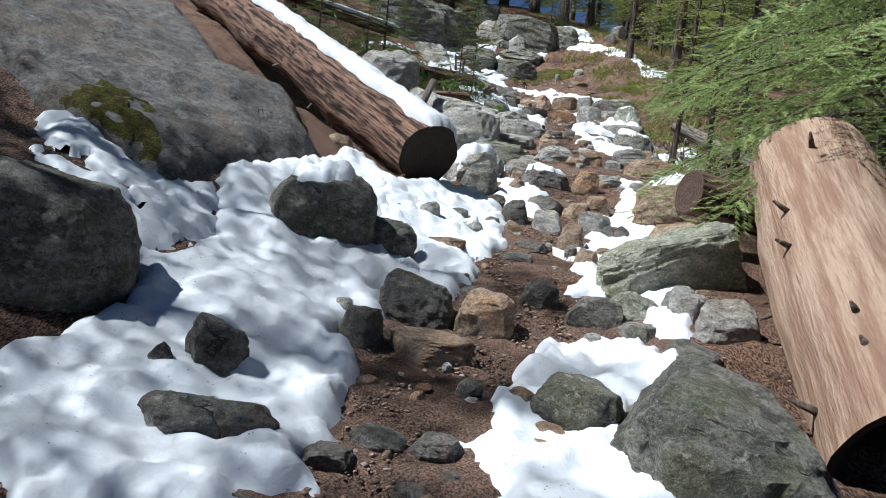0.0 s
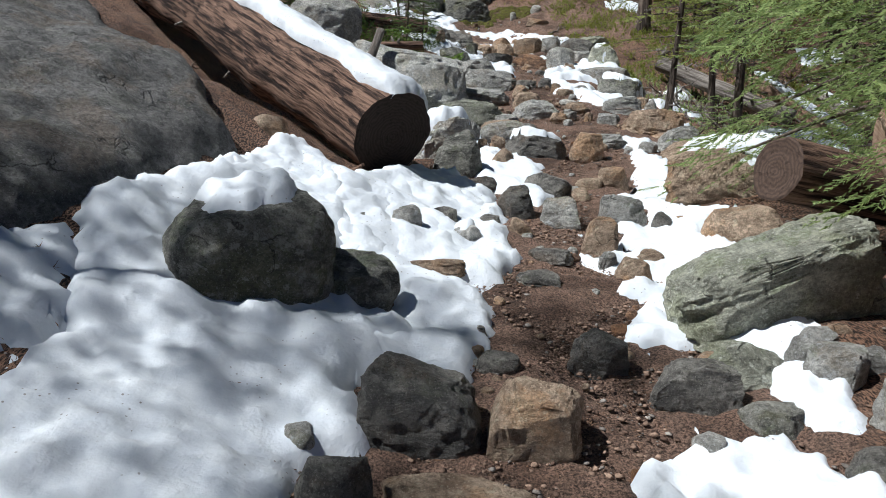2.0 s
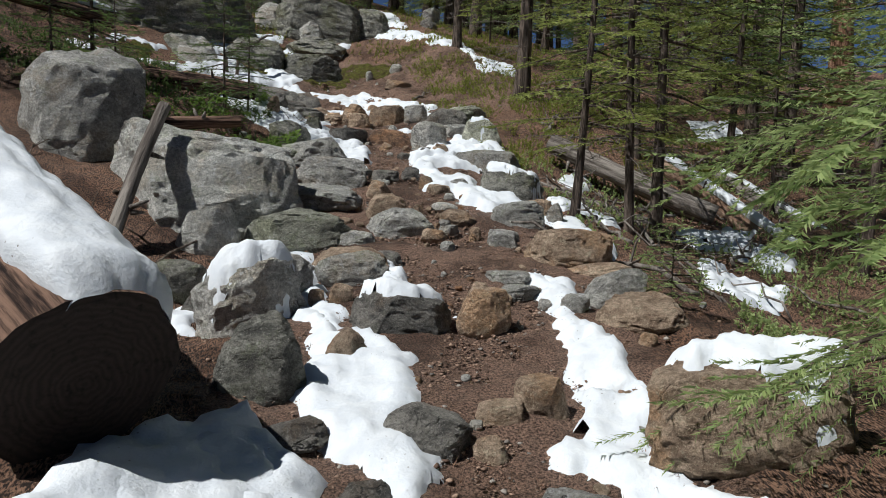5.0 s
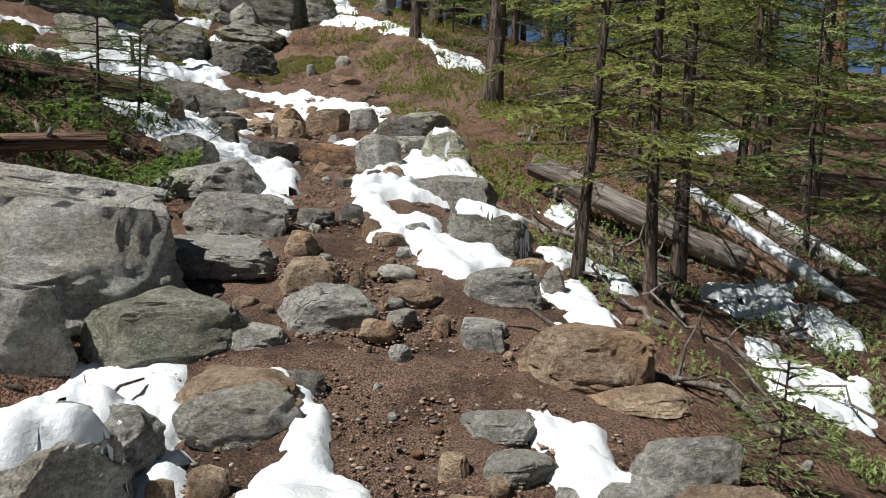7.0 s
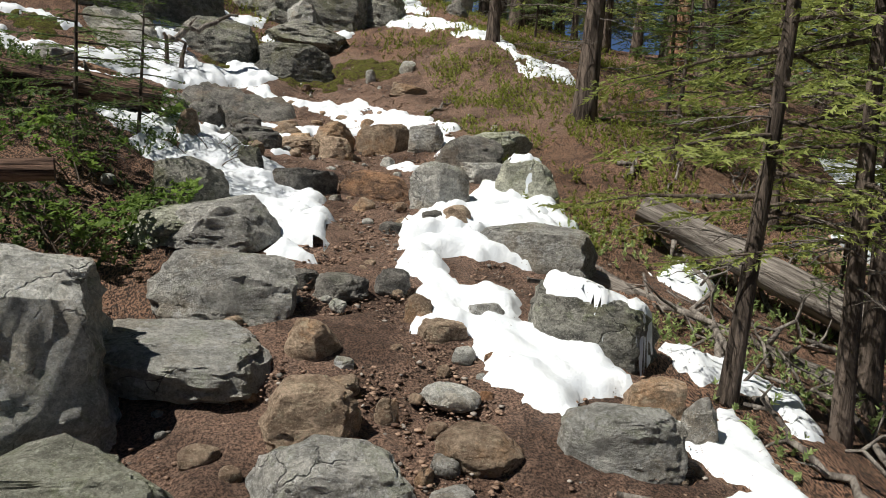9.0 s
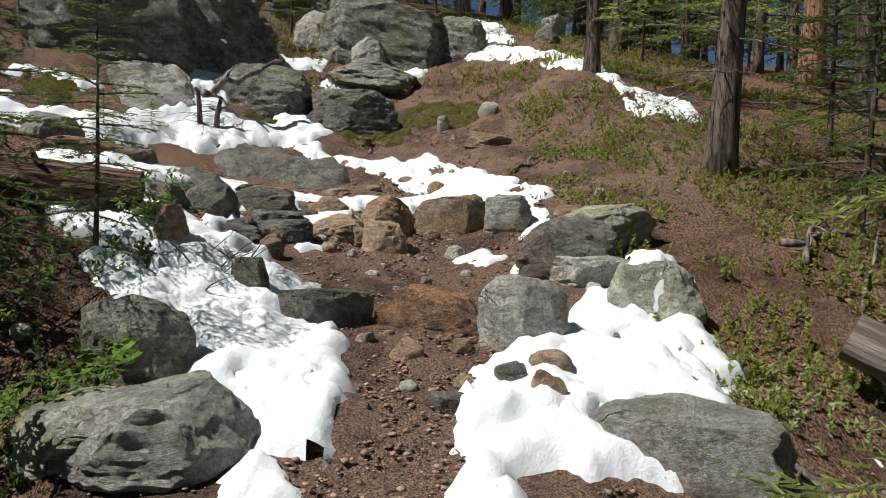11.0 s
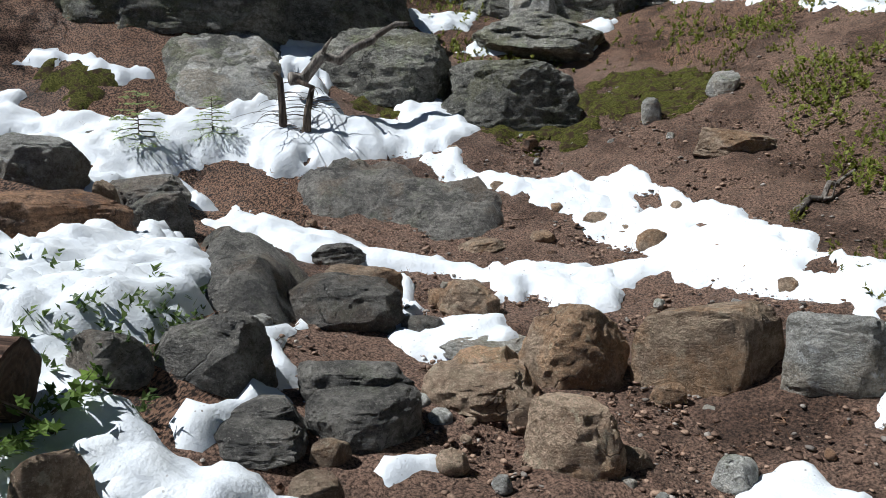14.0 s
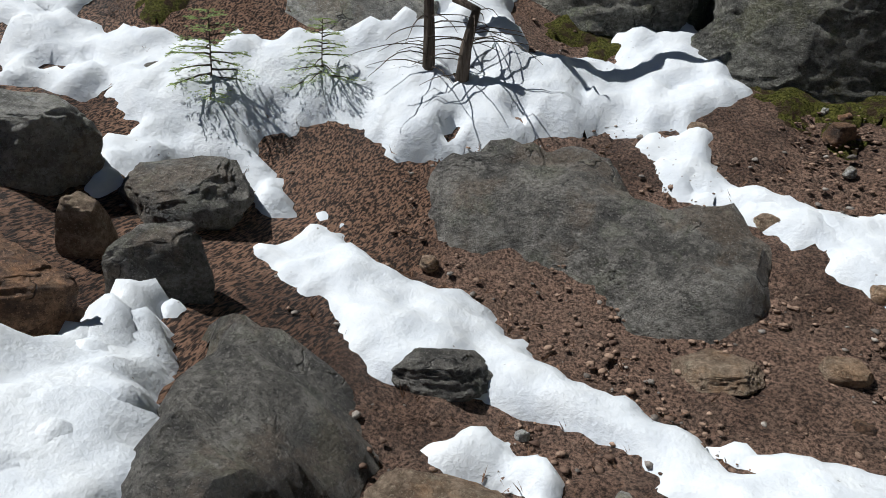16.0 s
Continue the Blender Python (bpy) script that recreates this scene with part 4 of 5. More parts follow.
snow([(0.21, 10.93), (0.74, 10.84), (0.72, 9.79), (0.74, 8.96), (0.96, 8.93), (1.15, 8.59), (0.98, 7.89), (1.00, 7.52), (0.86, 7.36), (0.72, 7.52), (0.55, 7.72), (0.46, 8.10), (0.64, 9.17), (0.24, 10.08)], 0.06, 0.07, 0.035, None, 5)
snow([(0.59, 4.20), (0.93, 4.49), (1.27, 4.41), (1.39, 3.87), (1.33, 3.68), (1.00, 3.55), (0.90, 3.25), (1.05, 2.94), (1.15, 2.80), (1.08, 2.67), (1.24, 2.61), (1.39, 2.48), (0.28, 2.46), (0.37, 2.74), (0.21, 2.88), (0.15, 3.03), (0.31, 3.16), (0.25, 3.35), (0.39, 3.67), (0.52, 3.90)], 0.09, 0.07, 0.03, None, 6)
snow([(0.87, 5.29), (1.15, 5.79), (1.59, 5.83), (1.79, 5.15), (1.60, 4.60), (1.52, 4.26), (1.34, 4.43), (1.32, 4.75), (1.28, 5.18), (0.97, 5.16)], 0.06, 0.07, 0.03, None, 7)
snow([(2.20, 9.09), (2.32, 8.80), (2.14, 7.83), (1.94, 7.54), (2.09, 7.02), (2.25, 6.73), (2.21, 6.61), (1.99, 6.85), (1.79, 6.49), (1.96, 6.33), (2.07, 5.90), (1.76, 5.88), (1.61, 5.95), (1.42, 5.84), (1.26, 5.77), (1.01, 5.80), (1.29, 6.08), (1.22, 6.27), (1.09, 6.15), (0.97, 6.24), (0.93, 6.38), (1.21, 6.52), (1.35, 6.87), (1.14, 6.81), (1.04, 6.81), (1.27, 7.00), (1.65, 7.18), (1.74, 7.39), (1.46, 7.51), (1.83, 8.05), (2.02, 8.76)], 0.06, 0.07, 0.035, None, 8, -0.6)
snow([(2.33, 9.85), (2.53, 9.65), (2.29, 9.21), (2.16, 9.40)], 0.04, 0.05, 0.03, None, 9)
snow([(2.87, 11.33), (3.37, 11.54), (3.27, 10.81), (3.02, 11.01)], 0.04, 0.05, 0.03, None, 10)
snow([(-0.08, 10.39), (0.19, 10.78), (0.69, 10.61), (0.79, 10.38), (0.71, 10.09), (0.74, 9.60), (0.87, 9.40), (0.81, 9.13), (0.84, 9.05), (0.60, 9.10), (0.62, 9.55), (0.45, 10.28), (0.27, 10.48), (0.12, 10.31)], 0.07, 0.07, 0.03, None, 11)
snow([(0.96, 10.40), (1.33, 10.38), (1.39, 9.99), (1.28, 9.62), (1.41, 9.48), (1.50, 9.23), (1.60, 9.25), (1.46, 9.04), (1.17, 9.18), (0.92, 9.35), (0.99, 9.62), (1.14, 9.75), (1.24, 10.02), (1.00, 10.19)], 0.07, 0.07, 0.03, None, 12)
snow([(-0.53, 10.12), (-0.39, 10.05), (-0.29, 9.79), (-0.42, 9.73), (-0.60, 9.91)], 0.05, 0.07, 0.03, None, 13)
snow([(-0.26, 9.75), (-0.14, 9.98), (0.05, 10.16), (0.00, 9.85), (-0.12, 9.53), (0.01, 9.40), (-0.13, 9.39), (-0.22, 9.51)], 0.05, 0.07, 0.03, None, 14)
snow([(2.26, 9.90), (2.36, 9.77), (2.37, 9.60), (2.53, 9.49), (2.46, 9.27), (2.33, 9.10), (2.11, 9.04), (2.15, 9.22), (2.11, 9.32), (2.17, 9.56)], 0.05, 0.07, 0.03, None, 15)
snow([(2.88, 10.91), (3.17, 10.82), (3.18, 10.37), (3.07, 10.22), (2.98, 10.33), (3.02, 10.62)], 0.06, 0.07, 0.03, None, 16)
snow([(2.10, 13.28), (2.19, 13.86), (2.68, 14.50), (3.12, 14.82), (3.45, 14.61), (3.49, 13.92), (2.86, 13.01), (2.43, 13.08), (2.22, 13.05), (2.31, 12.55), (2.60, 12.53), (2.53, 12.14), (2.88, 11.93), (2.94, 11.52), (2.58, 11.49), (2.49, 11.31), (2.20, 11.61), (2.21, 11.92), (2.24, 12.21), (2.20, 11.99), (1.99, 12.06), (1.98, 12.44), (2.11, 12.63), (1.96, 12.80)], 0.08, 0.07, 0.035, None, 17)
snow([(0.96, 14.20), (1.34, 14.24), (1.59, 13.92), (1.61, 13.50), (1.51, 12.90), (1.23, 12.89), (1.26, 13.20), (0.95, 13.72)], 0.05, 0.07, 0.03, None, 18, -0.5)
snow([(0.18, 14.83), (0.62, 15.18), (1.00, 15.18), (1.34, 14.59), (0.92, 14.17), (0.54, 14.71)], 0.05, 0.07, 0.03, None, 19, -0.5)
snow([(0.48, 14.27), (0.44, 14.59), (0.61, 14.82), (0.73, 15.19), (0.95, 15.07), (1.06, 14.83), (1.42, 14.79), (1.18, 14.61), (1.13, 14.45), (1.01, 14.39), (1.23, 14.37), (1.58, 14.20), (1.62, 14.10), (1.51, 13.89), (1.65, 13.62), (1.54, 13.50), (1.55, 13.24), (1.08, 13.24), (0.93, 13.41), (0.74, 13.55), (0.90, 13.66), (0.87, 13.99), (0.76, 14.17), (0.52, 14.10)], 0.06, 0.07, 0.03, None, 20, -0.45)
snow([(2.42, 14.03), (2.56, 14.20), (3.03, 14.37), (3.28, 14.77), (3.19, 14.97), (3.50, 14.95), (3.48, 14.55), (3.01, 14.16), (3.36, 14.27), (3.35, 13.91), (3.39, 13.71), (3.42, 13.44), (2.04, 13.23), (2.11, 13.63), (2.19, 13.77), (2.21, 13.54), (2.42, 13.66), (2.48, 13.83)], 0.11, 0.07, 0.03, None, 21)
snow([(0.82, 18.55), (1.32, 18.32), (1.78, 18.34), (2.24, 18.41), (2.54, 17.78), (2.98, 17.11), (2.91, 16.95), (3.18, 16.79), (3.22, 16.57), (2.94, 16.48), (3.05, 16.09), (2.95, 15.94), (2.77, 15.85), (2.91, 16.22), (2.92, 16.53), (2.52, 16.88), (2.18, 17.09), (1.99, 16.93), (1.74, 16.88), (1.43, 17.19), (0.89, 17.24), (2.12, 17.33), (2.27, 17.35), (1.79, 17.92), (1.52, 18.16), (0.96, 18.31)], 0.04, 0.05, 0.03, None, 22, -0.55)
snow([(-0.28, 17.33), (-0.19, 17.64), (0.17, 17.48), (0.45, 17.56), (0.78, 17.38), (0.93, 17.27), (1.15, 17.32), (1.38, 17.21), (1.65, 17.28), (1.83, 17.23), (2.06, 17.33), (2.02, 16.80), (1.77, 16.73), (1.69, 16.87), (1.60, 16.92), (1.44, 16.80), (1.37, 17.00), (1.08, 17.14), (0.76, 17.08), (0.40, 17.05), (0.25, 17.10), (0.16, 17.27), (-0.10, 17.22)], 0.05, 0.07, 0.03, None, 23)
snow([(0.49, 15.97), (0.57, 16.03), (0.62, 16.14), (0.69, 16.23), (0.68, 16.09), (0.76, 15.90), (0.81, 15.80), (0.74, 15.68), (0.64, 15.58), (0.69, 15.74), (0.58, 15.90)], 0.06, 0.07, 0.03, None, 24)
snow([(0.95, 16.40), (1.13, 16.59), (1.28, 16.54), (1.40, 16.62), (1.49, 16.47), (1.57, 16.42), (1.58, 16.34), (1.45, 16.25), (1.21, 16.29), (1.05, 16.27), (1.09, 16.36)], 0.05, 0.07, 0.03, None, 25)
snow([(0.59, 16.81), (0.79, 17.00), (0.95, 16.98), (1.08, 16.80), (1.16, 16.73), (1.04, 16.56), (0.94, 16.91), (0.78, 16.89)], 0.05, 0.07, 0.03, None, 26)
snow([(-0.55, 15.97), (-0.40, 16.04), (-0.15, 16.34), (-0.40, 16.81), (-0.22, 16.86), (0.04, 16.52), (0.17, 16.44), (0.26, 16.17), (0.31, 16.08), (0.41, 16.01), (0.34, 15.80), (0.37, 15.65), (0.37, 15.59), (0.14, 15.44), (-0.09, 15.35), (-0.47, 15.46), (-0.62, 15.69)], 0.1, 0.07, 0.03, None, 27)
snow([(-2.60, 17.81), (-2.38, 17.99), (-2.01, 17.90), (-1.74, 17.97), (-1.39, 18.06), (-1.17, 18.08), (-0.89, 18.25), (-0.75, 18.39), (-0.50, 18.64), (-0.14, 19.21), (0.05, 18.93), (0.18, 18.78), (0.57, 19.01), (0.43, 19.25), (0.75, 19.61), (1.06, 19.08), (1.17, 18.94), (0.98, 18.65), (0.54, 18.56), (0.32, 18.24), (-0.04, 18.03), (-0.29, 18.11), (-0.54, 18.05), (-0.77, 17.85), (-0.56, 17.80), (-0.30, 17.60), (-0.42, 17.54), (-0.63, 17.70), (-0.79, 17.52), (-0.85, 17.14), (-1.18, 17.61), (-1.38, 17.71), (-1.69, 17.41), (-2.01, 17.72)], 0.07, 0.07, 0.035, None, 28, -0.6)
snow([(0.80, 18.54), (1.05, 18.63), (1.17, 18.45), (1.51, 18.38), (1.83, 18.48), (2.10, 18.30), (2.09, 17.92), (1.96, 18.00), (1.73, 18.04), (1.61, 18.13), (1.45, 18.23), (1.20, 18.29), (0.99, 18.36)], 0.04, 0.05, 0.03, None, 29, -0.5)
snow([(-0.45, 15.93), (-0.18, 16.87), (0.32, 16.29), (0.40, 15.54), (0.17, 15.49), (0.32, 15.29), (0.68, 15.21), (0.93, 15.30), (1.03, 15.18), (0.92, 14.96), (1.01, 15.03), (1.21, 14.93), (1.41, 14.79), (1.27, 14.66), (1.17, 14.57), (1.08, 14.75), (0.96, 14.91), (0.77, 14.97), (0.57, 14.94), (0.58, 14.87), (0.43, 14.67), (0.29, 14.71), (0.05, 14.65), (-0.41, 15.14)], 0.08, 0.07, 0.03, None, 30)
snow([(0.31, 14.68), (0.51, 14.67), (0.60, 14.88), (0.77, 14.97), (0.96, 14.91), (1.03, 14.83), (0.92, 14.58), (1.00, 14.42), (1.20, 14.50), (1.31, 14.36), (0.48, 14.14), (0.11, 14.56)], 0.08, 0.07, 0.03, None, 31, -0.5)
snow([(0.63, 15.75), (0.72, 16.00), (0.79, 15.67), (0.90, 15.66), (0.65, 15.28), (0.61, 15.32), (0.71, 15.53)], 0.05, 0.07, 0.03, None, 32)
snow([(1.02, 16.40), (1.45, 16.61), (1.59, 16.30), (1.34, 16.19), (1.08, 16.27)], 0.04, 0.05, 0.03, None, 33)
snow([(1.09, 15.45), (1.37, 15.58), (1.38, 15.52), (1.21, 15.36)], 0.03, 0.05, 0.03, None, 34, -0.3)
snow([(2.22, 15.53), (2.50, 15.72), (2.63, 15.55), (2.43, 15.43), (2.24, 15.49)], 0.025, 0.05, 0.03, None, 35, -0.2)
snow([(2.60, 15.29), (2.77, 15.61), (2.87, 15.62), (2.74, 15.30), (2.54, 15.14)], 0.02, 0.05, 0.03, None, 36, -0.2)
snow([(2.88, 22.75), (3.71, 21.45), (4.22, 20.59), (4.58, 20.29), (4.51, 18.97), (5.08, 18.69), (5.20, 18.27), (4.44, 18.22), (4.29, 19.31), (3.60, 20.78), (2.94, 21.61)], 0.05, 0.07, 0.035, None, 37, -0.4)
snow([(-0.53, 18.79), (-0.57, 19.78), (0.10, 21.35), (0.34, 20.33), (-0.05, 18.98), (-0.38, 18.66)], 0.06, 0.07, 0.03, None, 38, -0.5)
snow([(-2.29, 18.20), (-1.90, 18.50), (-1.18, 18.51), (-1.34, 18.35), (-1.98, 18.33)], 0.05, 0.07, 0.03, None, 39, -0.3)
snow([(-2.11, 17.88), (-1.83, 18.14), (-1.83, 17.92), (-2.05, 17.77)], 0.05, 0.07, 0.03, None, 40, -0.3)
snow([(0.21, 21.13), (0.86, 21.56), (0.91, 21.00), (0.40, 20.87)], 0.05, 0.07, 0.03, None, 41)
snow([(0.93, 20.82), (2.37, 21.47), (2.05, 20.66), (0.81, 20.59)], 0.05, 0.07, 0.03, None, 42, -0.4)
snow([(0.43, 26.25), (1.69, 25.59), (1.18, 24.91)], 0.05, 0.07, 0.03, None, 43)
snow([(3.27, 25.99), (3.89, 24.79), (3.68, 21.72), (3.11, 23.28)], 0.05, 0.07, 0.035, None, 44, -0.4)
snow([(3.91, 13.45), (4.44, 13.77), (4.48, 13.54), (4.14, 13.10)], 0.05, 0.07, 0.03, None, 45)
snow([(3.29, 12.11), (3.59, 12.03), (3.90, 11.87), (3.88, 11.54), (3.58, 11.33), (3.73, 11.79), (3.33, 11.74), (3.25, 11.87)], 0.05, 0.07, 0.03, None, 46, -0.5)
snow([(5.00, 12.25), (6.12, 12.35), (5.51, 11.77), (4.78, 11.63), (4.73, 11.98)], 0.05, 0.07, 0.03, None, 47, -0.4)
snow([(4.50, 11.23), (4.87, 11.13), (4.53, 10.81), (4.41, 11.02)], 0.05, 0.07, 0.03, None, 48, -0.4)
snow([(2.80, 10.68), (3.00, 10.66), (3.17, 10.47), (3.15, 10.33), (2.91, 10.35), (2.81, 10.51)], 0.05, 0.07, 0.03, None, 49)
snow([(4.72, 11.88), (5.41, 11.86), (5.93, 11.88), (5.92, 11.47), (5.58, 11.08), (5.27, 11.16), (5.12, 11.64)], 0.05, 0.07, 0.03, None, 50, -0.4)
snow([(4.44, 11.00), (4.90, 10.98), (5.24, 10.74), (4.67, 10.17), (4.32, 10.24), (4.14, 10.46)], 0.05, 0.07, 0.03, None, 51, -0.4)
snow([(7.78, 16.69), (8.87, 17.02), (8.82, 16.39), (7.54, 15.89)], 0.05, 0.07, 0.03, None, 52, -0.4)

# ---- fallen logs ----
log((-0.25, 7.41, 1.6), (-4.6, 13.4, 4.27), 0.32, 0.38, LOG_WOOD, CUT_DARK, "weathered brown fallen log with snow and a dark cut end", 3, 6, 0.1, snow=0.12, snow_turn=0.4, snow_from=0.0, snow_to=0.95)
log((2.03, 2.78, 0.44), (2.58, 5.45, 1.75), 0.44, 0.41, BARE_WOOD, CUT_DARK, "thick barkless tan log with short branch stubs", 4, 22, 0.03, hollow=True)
log((1.86, 5.85, 1.5), (3.6, 6.3, 1.2), 0.18, 0.17, LOG_WOOD, CUT_BROWN, "short brown log with a sawn brown end", 5, 2)
log((5.45, 13.6, 2.52), (6.75, 11.3, 0.95), 0.12, 0.15, BARE_WOOD, CUT_BROWN, "fallen barkless log with a strip of snow", 6, 8, 0.06, snow=0.07)
log((4.0, 13.85, 2.72), (5.6, 12.5, 1.9), 0.12, 0.13, GREY_WOOD, CUT_BROWN, "grey splintered fallen log", 7, 5, 0.15)
log((3.3, 13.2, 2.25), (4.6, 12.3, 1.8), 0.07, 0.09, GREY_WOOD, CUT_BROWN, "thin grey dead log", 8, 4, 0.15)
log((6.6, 14.0, 2.4), (7.6, 11.9, 1.2), 0.09, 0.12, GREY_WOOD, CUT_BROWN, "grey fallen log with a strip of snow", 9, 6, 0.1, snow=0.05)
log((0.15, 12.73, 2.77), (-0.94, 12.44, 2.69), 0.06, 0.07, LOG_WOOD, CUT_BROWN, "brown log lying across the bank", 10, 3, 0.12)
log((0.3, 15.05, 3.3), (-1.8, 14.75, 3.5), 0.11, 0.14, LOG_WOOD, CUT_BROWN, "rotten splintered brown log", 11, 4, 0.22)
log((-0.72, 10.35, 1.66), (-0.42, 11.3, 2.82), 0.055, 0.05, GREY_WOOD, CUT_BROWN, "pale barkless pole leaning on a boulder", 12, 3, 0.08, name="leaning_pole")
log((-3.4, 13.6, 4.35), (-1.3, 14.4, 4.0), 0.1, 0.09, LOG_WOOD, CUT_BROWN, "dark fallen log with snow on it", 13, 4, 0.12, snow=0.06)


# ---- trees ----
def blades(starts, ends, count, long, wide, rng, flat=0.5):
    """Needles along many twigs at once: arrays of vertices and triangles."""
    starts, ends = np.repeat(starts, count, 0), np.repeat(ends, count, 0)
    n = len(starts)
    along = ends - starts
    size = np.linalg.norm(along, axis=1, keepdims=True) + 1e-6
    ahead = along / size
    f = rng.uniform(0.02, 1.0, (n, 1))
    side = np.cross(ahead, (0, 0, 1.0))
    side /= np.linalg.norm(side, axis=1, keepdims=True) + 1e-6
    up = np.cross(side, ahead)
    a = rng.uniform(0, 2 * np.pi, (n, 1))
    out = side * np.cos(a) + up * np.sin(a) * flat
    base = starts + along * f
    tip = base + (out * 0.8 + ahead * 0.65) * long * rng.uniform(0.7, 1.2, (n, 1))
    across = np.cross(out, ahead) * wide * 0.5 + ahead * wide * 0.3
    verts = np.stack([base - across, base + across, tip], 1).reshape(-1, 3)
    return verts, np.arange(3 * n).reshape(-1, 3)


def mesh_fast(name, verts, tris):
    data = bpy.data.meshes.new(name)
    data.vertices.add(len(verts))
    data.vertices.foreach_set("co", np.asarray(verts, np.float32).ravel())
    data.loops.add(len(tris) * 3)
    data.loops.foreach_set("vertex_index", np.asarray(tris, np.int32).ravel())
    data.polygons.add(len(tris))
    data.polygons.foreach_set("loop_start", np.arange(0, len(tris) * 3, 3, dtype=np.int32))
    data.update(calc_edges=True)
    return data


def bough(rng, foot, way, long, twigs, droop=0.25, twig_long=0.3, hang=0.35):
    """One branch: its points, and the starts and ends of its twigs."""
    way = np.asarray(way, float)
    pts = [np.asarray(foot, float)]
    steps = 6
    for i in range(steps):
        w = way + np.array((0, 0, -droop * (i / steps) + 0.12 * (i / steps) ** 2)) + rng.normal(0, 0.06, 3)
        pts.append(pts[-1] + w / np.linalg.norm(w) * long / steps)
    pts = np.array(pts)
    starts, ends = [], []
    side = np.cross(way, (0, 0, 1.0))
    side /= np.linalg.norm(side) + 1e-6
    for k in range(twigs):
        f = 0.12 + 0.88 * (k + rng.uniform(0, 1)) / twigs
        i = min(int(f * steps), steps - 1)
        p = pts[i] + (pts[i + 1] - pts[i]) * (f * steps - i)
        s = side if k % 2 else -side
        w = 0.75 * s + 0.75 * way + np.array((0, 0, rng.uniform(-hang, 0.1)))
        l = twig_long * (1.15 - 0.75 * f) * rng.uniform(0.7, 1.2)
        starts.append(p)
        ends.append(p + w / np.linalg.norm(w) * l)
    starts.append(pts[-2])
    ends.append(pts[-1])
    return pts, starts, ends


def conifer(name, seed, tall, thick, bare, reach, boughs, twigs, needle, needles, leaf, bark, label, category="tree", dead=10, hang=0.35, droop=0.3):
    """A fir, spruce or pine at the origin: trunk, dead lower branches, limbs and a crown of needles."""
    rng = np.random.RandomState(seed)
    thing = new(name)
    tagged(thing, label, category, "forest trees" if category == "tree" else "")
    n = 18
    bend = rng.normal(0, 0.012, 2)
    stem = [(bend[0] * tall * math.sin(3 * i / n), bend[1] * tall * math.sin(2.4 * i / n), -0.35 + (tall + 0.35) * i / n) for i in range(n + 1)]
    radii = [max(0.004, thick * (1 - 0.95 * (i / n) ** 0.9) * (1 + 0.6 * math.exp(-i * 1.1))) for i in range(n + 1)]
    v, f = tube(stem, radii, 12, 0.09, seed)
    part("trunk", mesh_of("tree_trunk", v, f), bark, thing)

    def at(z):
        f = (z + 0.35) / (tall + 0.35) * n
        i = min(int(f), n - 1)
        return np.array(stem[i]) + (np.array(stem[i + 1]) - np.array(stem[i])) * (f - i)

    wood, starts, ends = Heap(), [], []
    for k in range(boughs):
        f = (k + rng.uniform(0, 1)) / boughs
        z = tall * (bare + (1 - bare) * f)
        long = reach * (1 - f) ** 0.7 * rng.uniform(0.65, 1.1) + 0.12 * reach
        a = k * 2.4 + rng.uniform(-0.5, 0.5)
        tilt = 0.45 * f - 0.12 + rng.uniform(-0.1, 0.1)
        pts, s, e = bough(rng, at(z), (math.cos(a), math.sin(a), tilt), long, max(4, int(twigs * long / reach)), droop, 0.34 * long + 0.08, hang)
        r = 0.012 * long + 0.004
        v, f2 = tube(pts, np.linspace(r, 0.002, len(pts)), 5, cap=False)
        wood.add(v, f2)
        starts += s
        ends += e
    part("bough_wood", wood.mesh("bough_wood"), TWIG, thing)
    v, t = blades(np.array(starts), np.array(ends), needles, needle, needle * 0.27, rng)
    part("crown", mesh_fast("crown", v, t), leaf, thing)
    if dead:
        dry = Heap()
        for k in range(dead):
            z, a = tall * rng.uniform(0.04, bare + 0.15), rng.uniform(0, 2 * math.pi)
            pts, s, e = bough(rng, at(z), (math.cos(a), math.sin(a), rng.uniform(-0.2, 0.2)), rng.uniform(0.3, 0.8) * min(reach, 1.4), 5, 0.4, 0.3)
            v, f2 = tube(pts, np.linspace(0.008, 0.002, len(pts)), 4, cap=False)
            dry.add(v, f2)
            for p, q in zip(s, e):
                v, f2 = tube([p, (p + q) / 2 + rng.normal(0, 0.02, 3), q], [0.004, 0.003, 0.001], 3, cap=False)
                dry.add(v, f2)
        tagged(part("dead_wood", dry.mesh("dead_wood"), GREY_WOOD, thing), kind="stuff")
    return thing


def stand(x, y, turn=0.0, size=1.0, lift=0.0):
    return pose(x, y, float(height(x, y)) + lift, 0, 0, turn) @ Matrix.Diagonal((size, size, size, 1))


def plant(model, places):
    """Sets a model at the first place and copies of it at the others."""
    for k, m in enumerate(places):
        ob = model if k == 0 else copy_thing(model, m)
        ob.matrix_world = m


# Thin pines on the lower side of the trail
slim = conifer("pine_tree", 11, 7.5, 0.05, 0.13, 0.95, 70, 18, 0.045, 22, FIR, BARK, "slim pine with grey bark and sparse branches")
plant(slim, [stand(3.37, 11.62, 0, 0.9), stand(4.5, 11.95, 80, 1.25), stand(3.95, 11.5, 200, 0.95), stand(5.6, 14.4, 140, 1.1), stand(6.5, 11.2, 10, 1.2), stand(7.4, 14.9, 300, 1.15)])
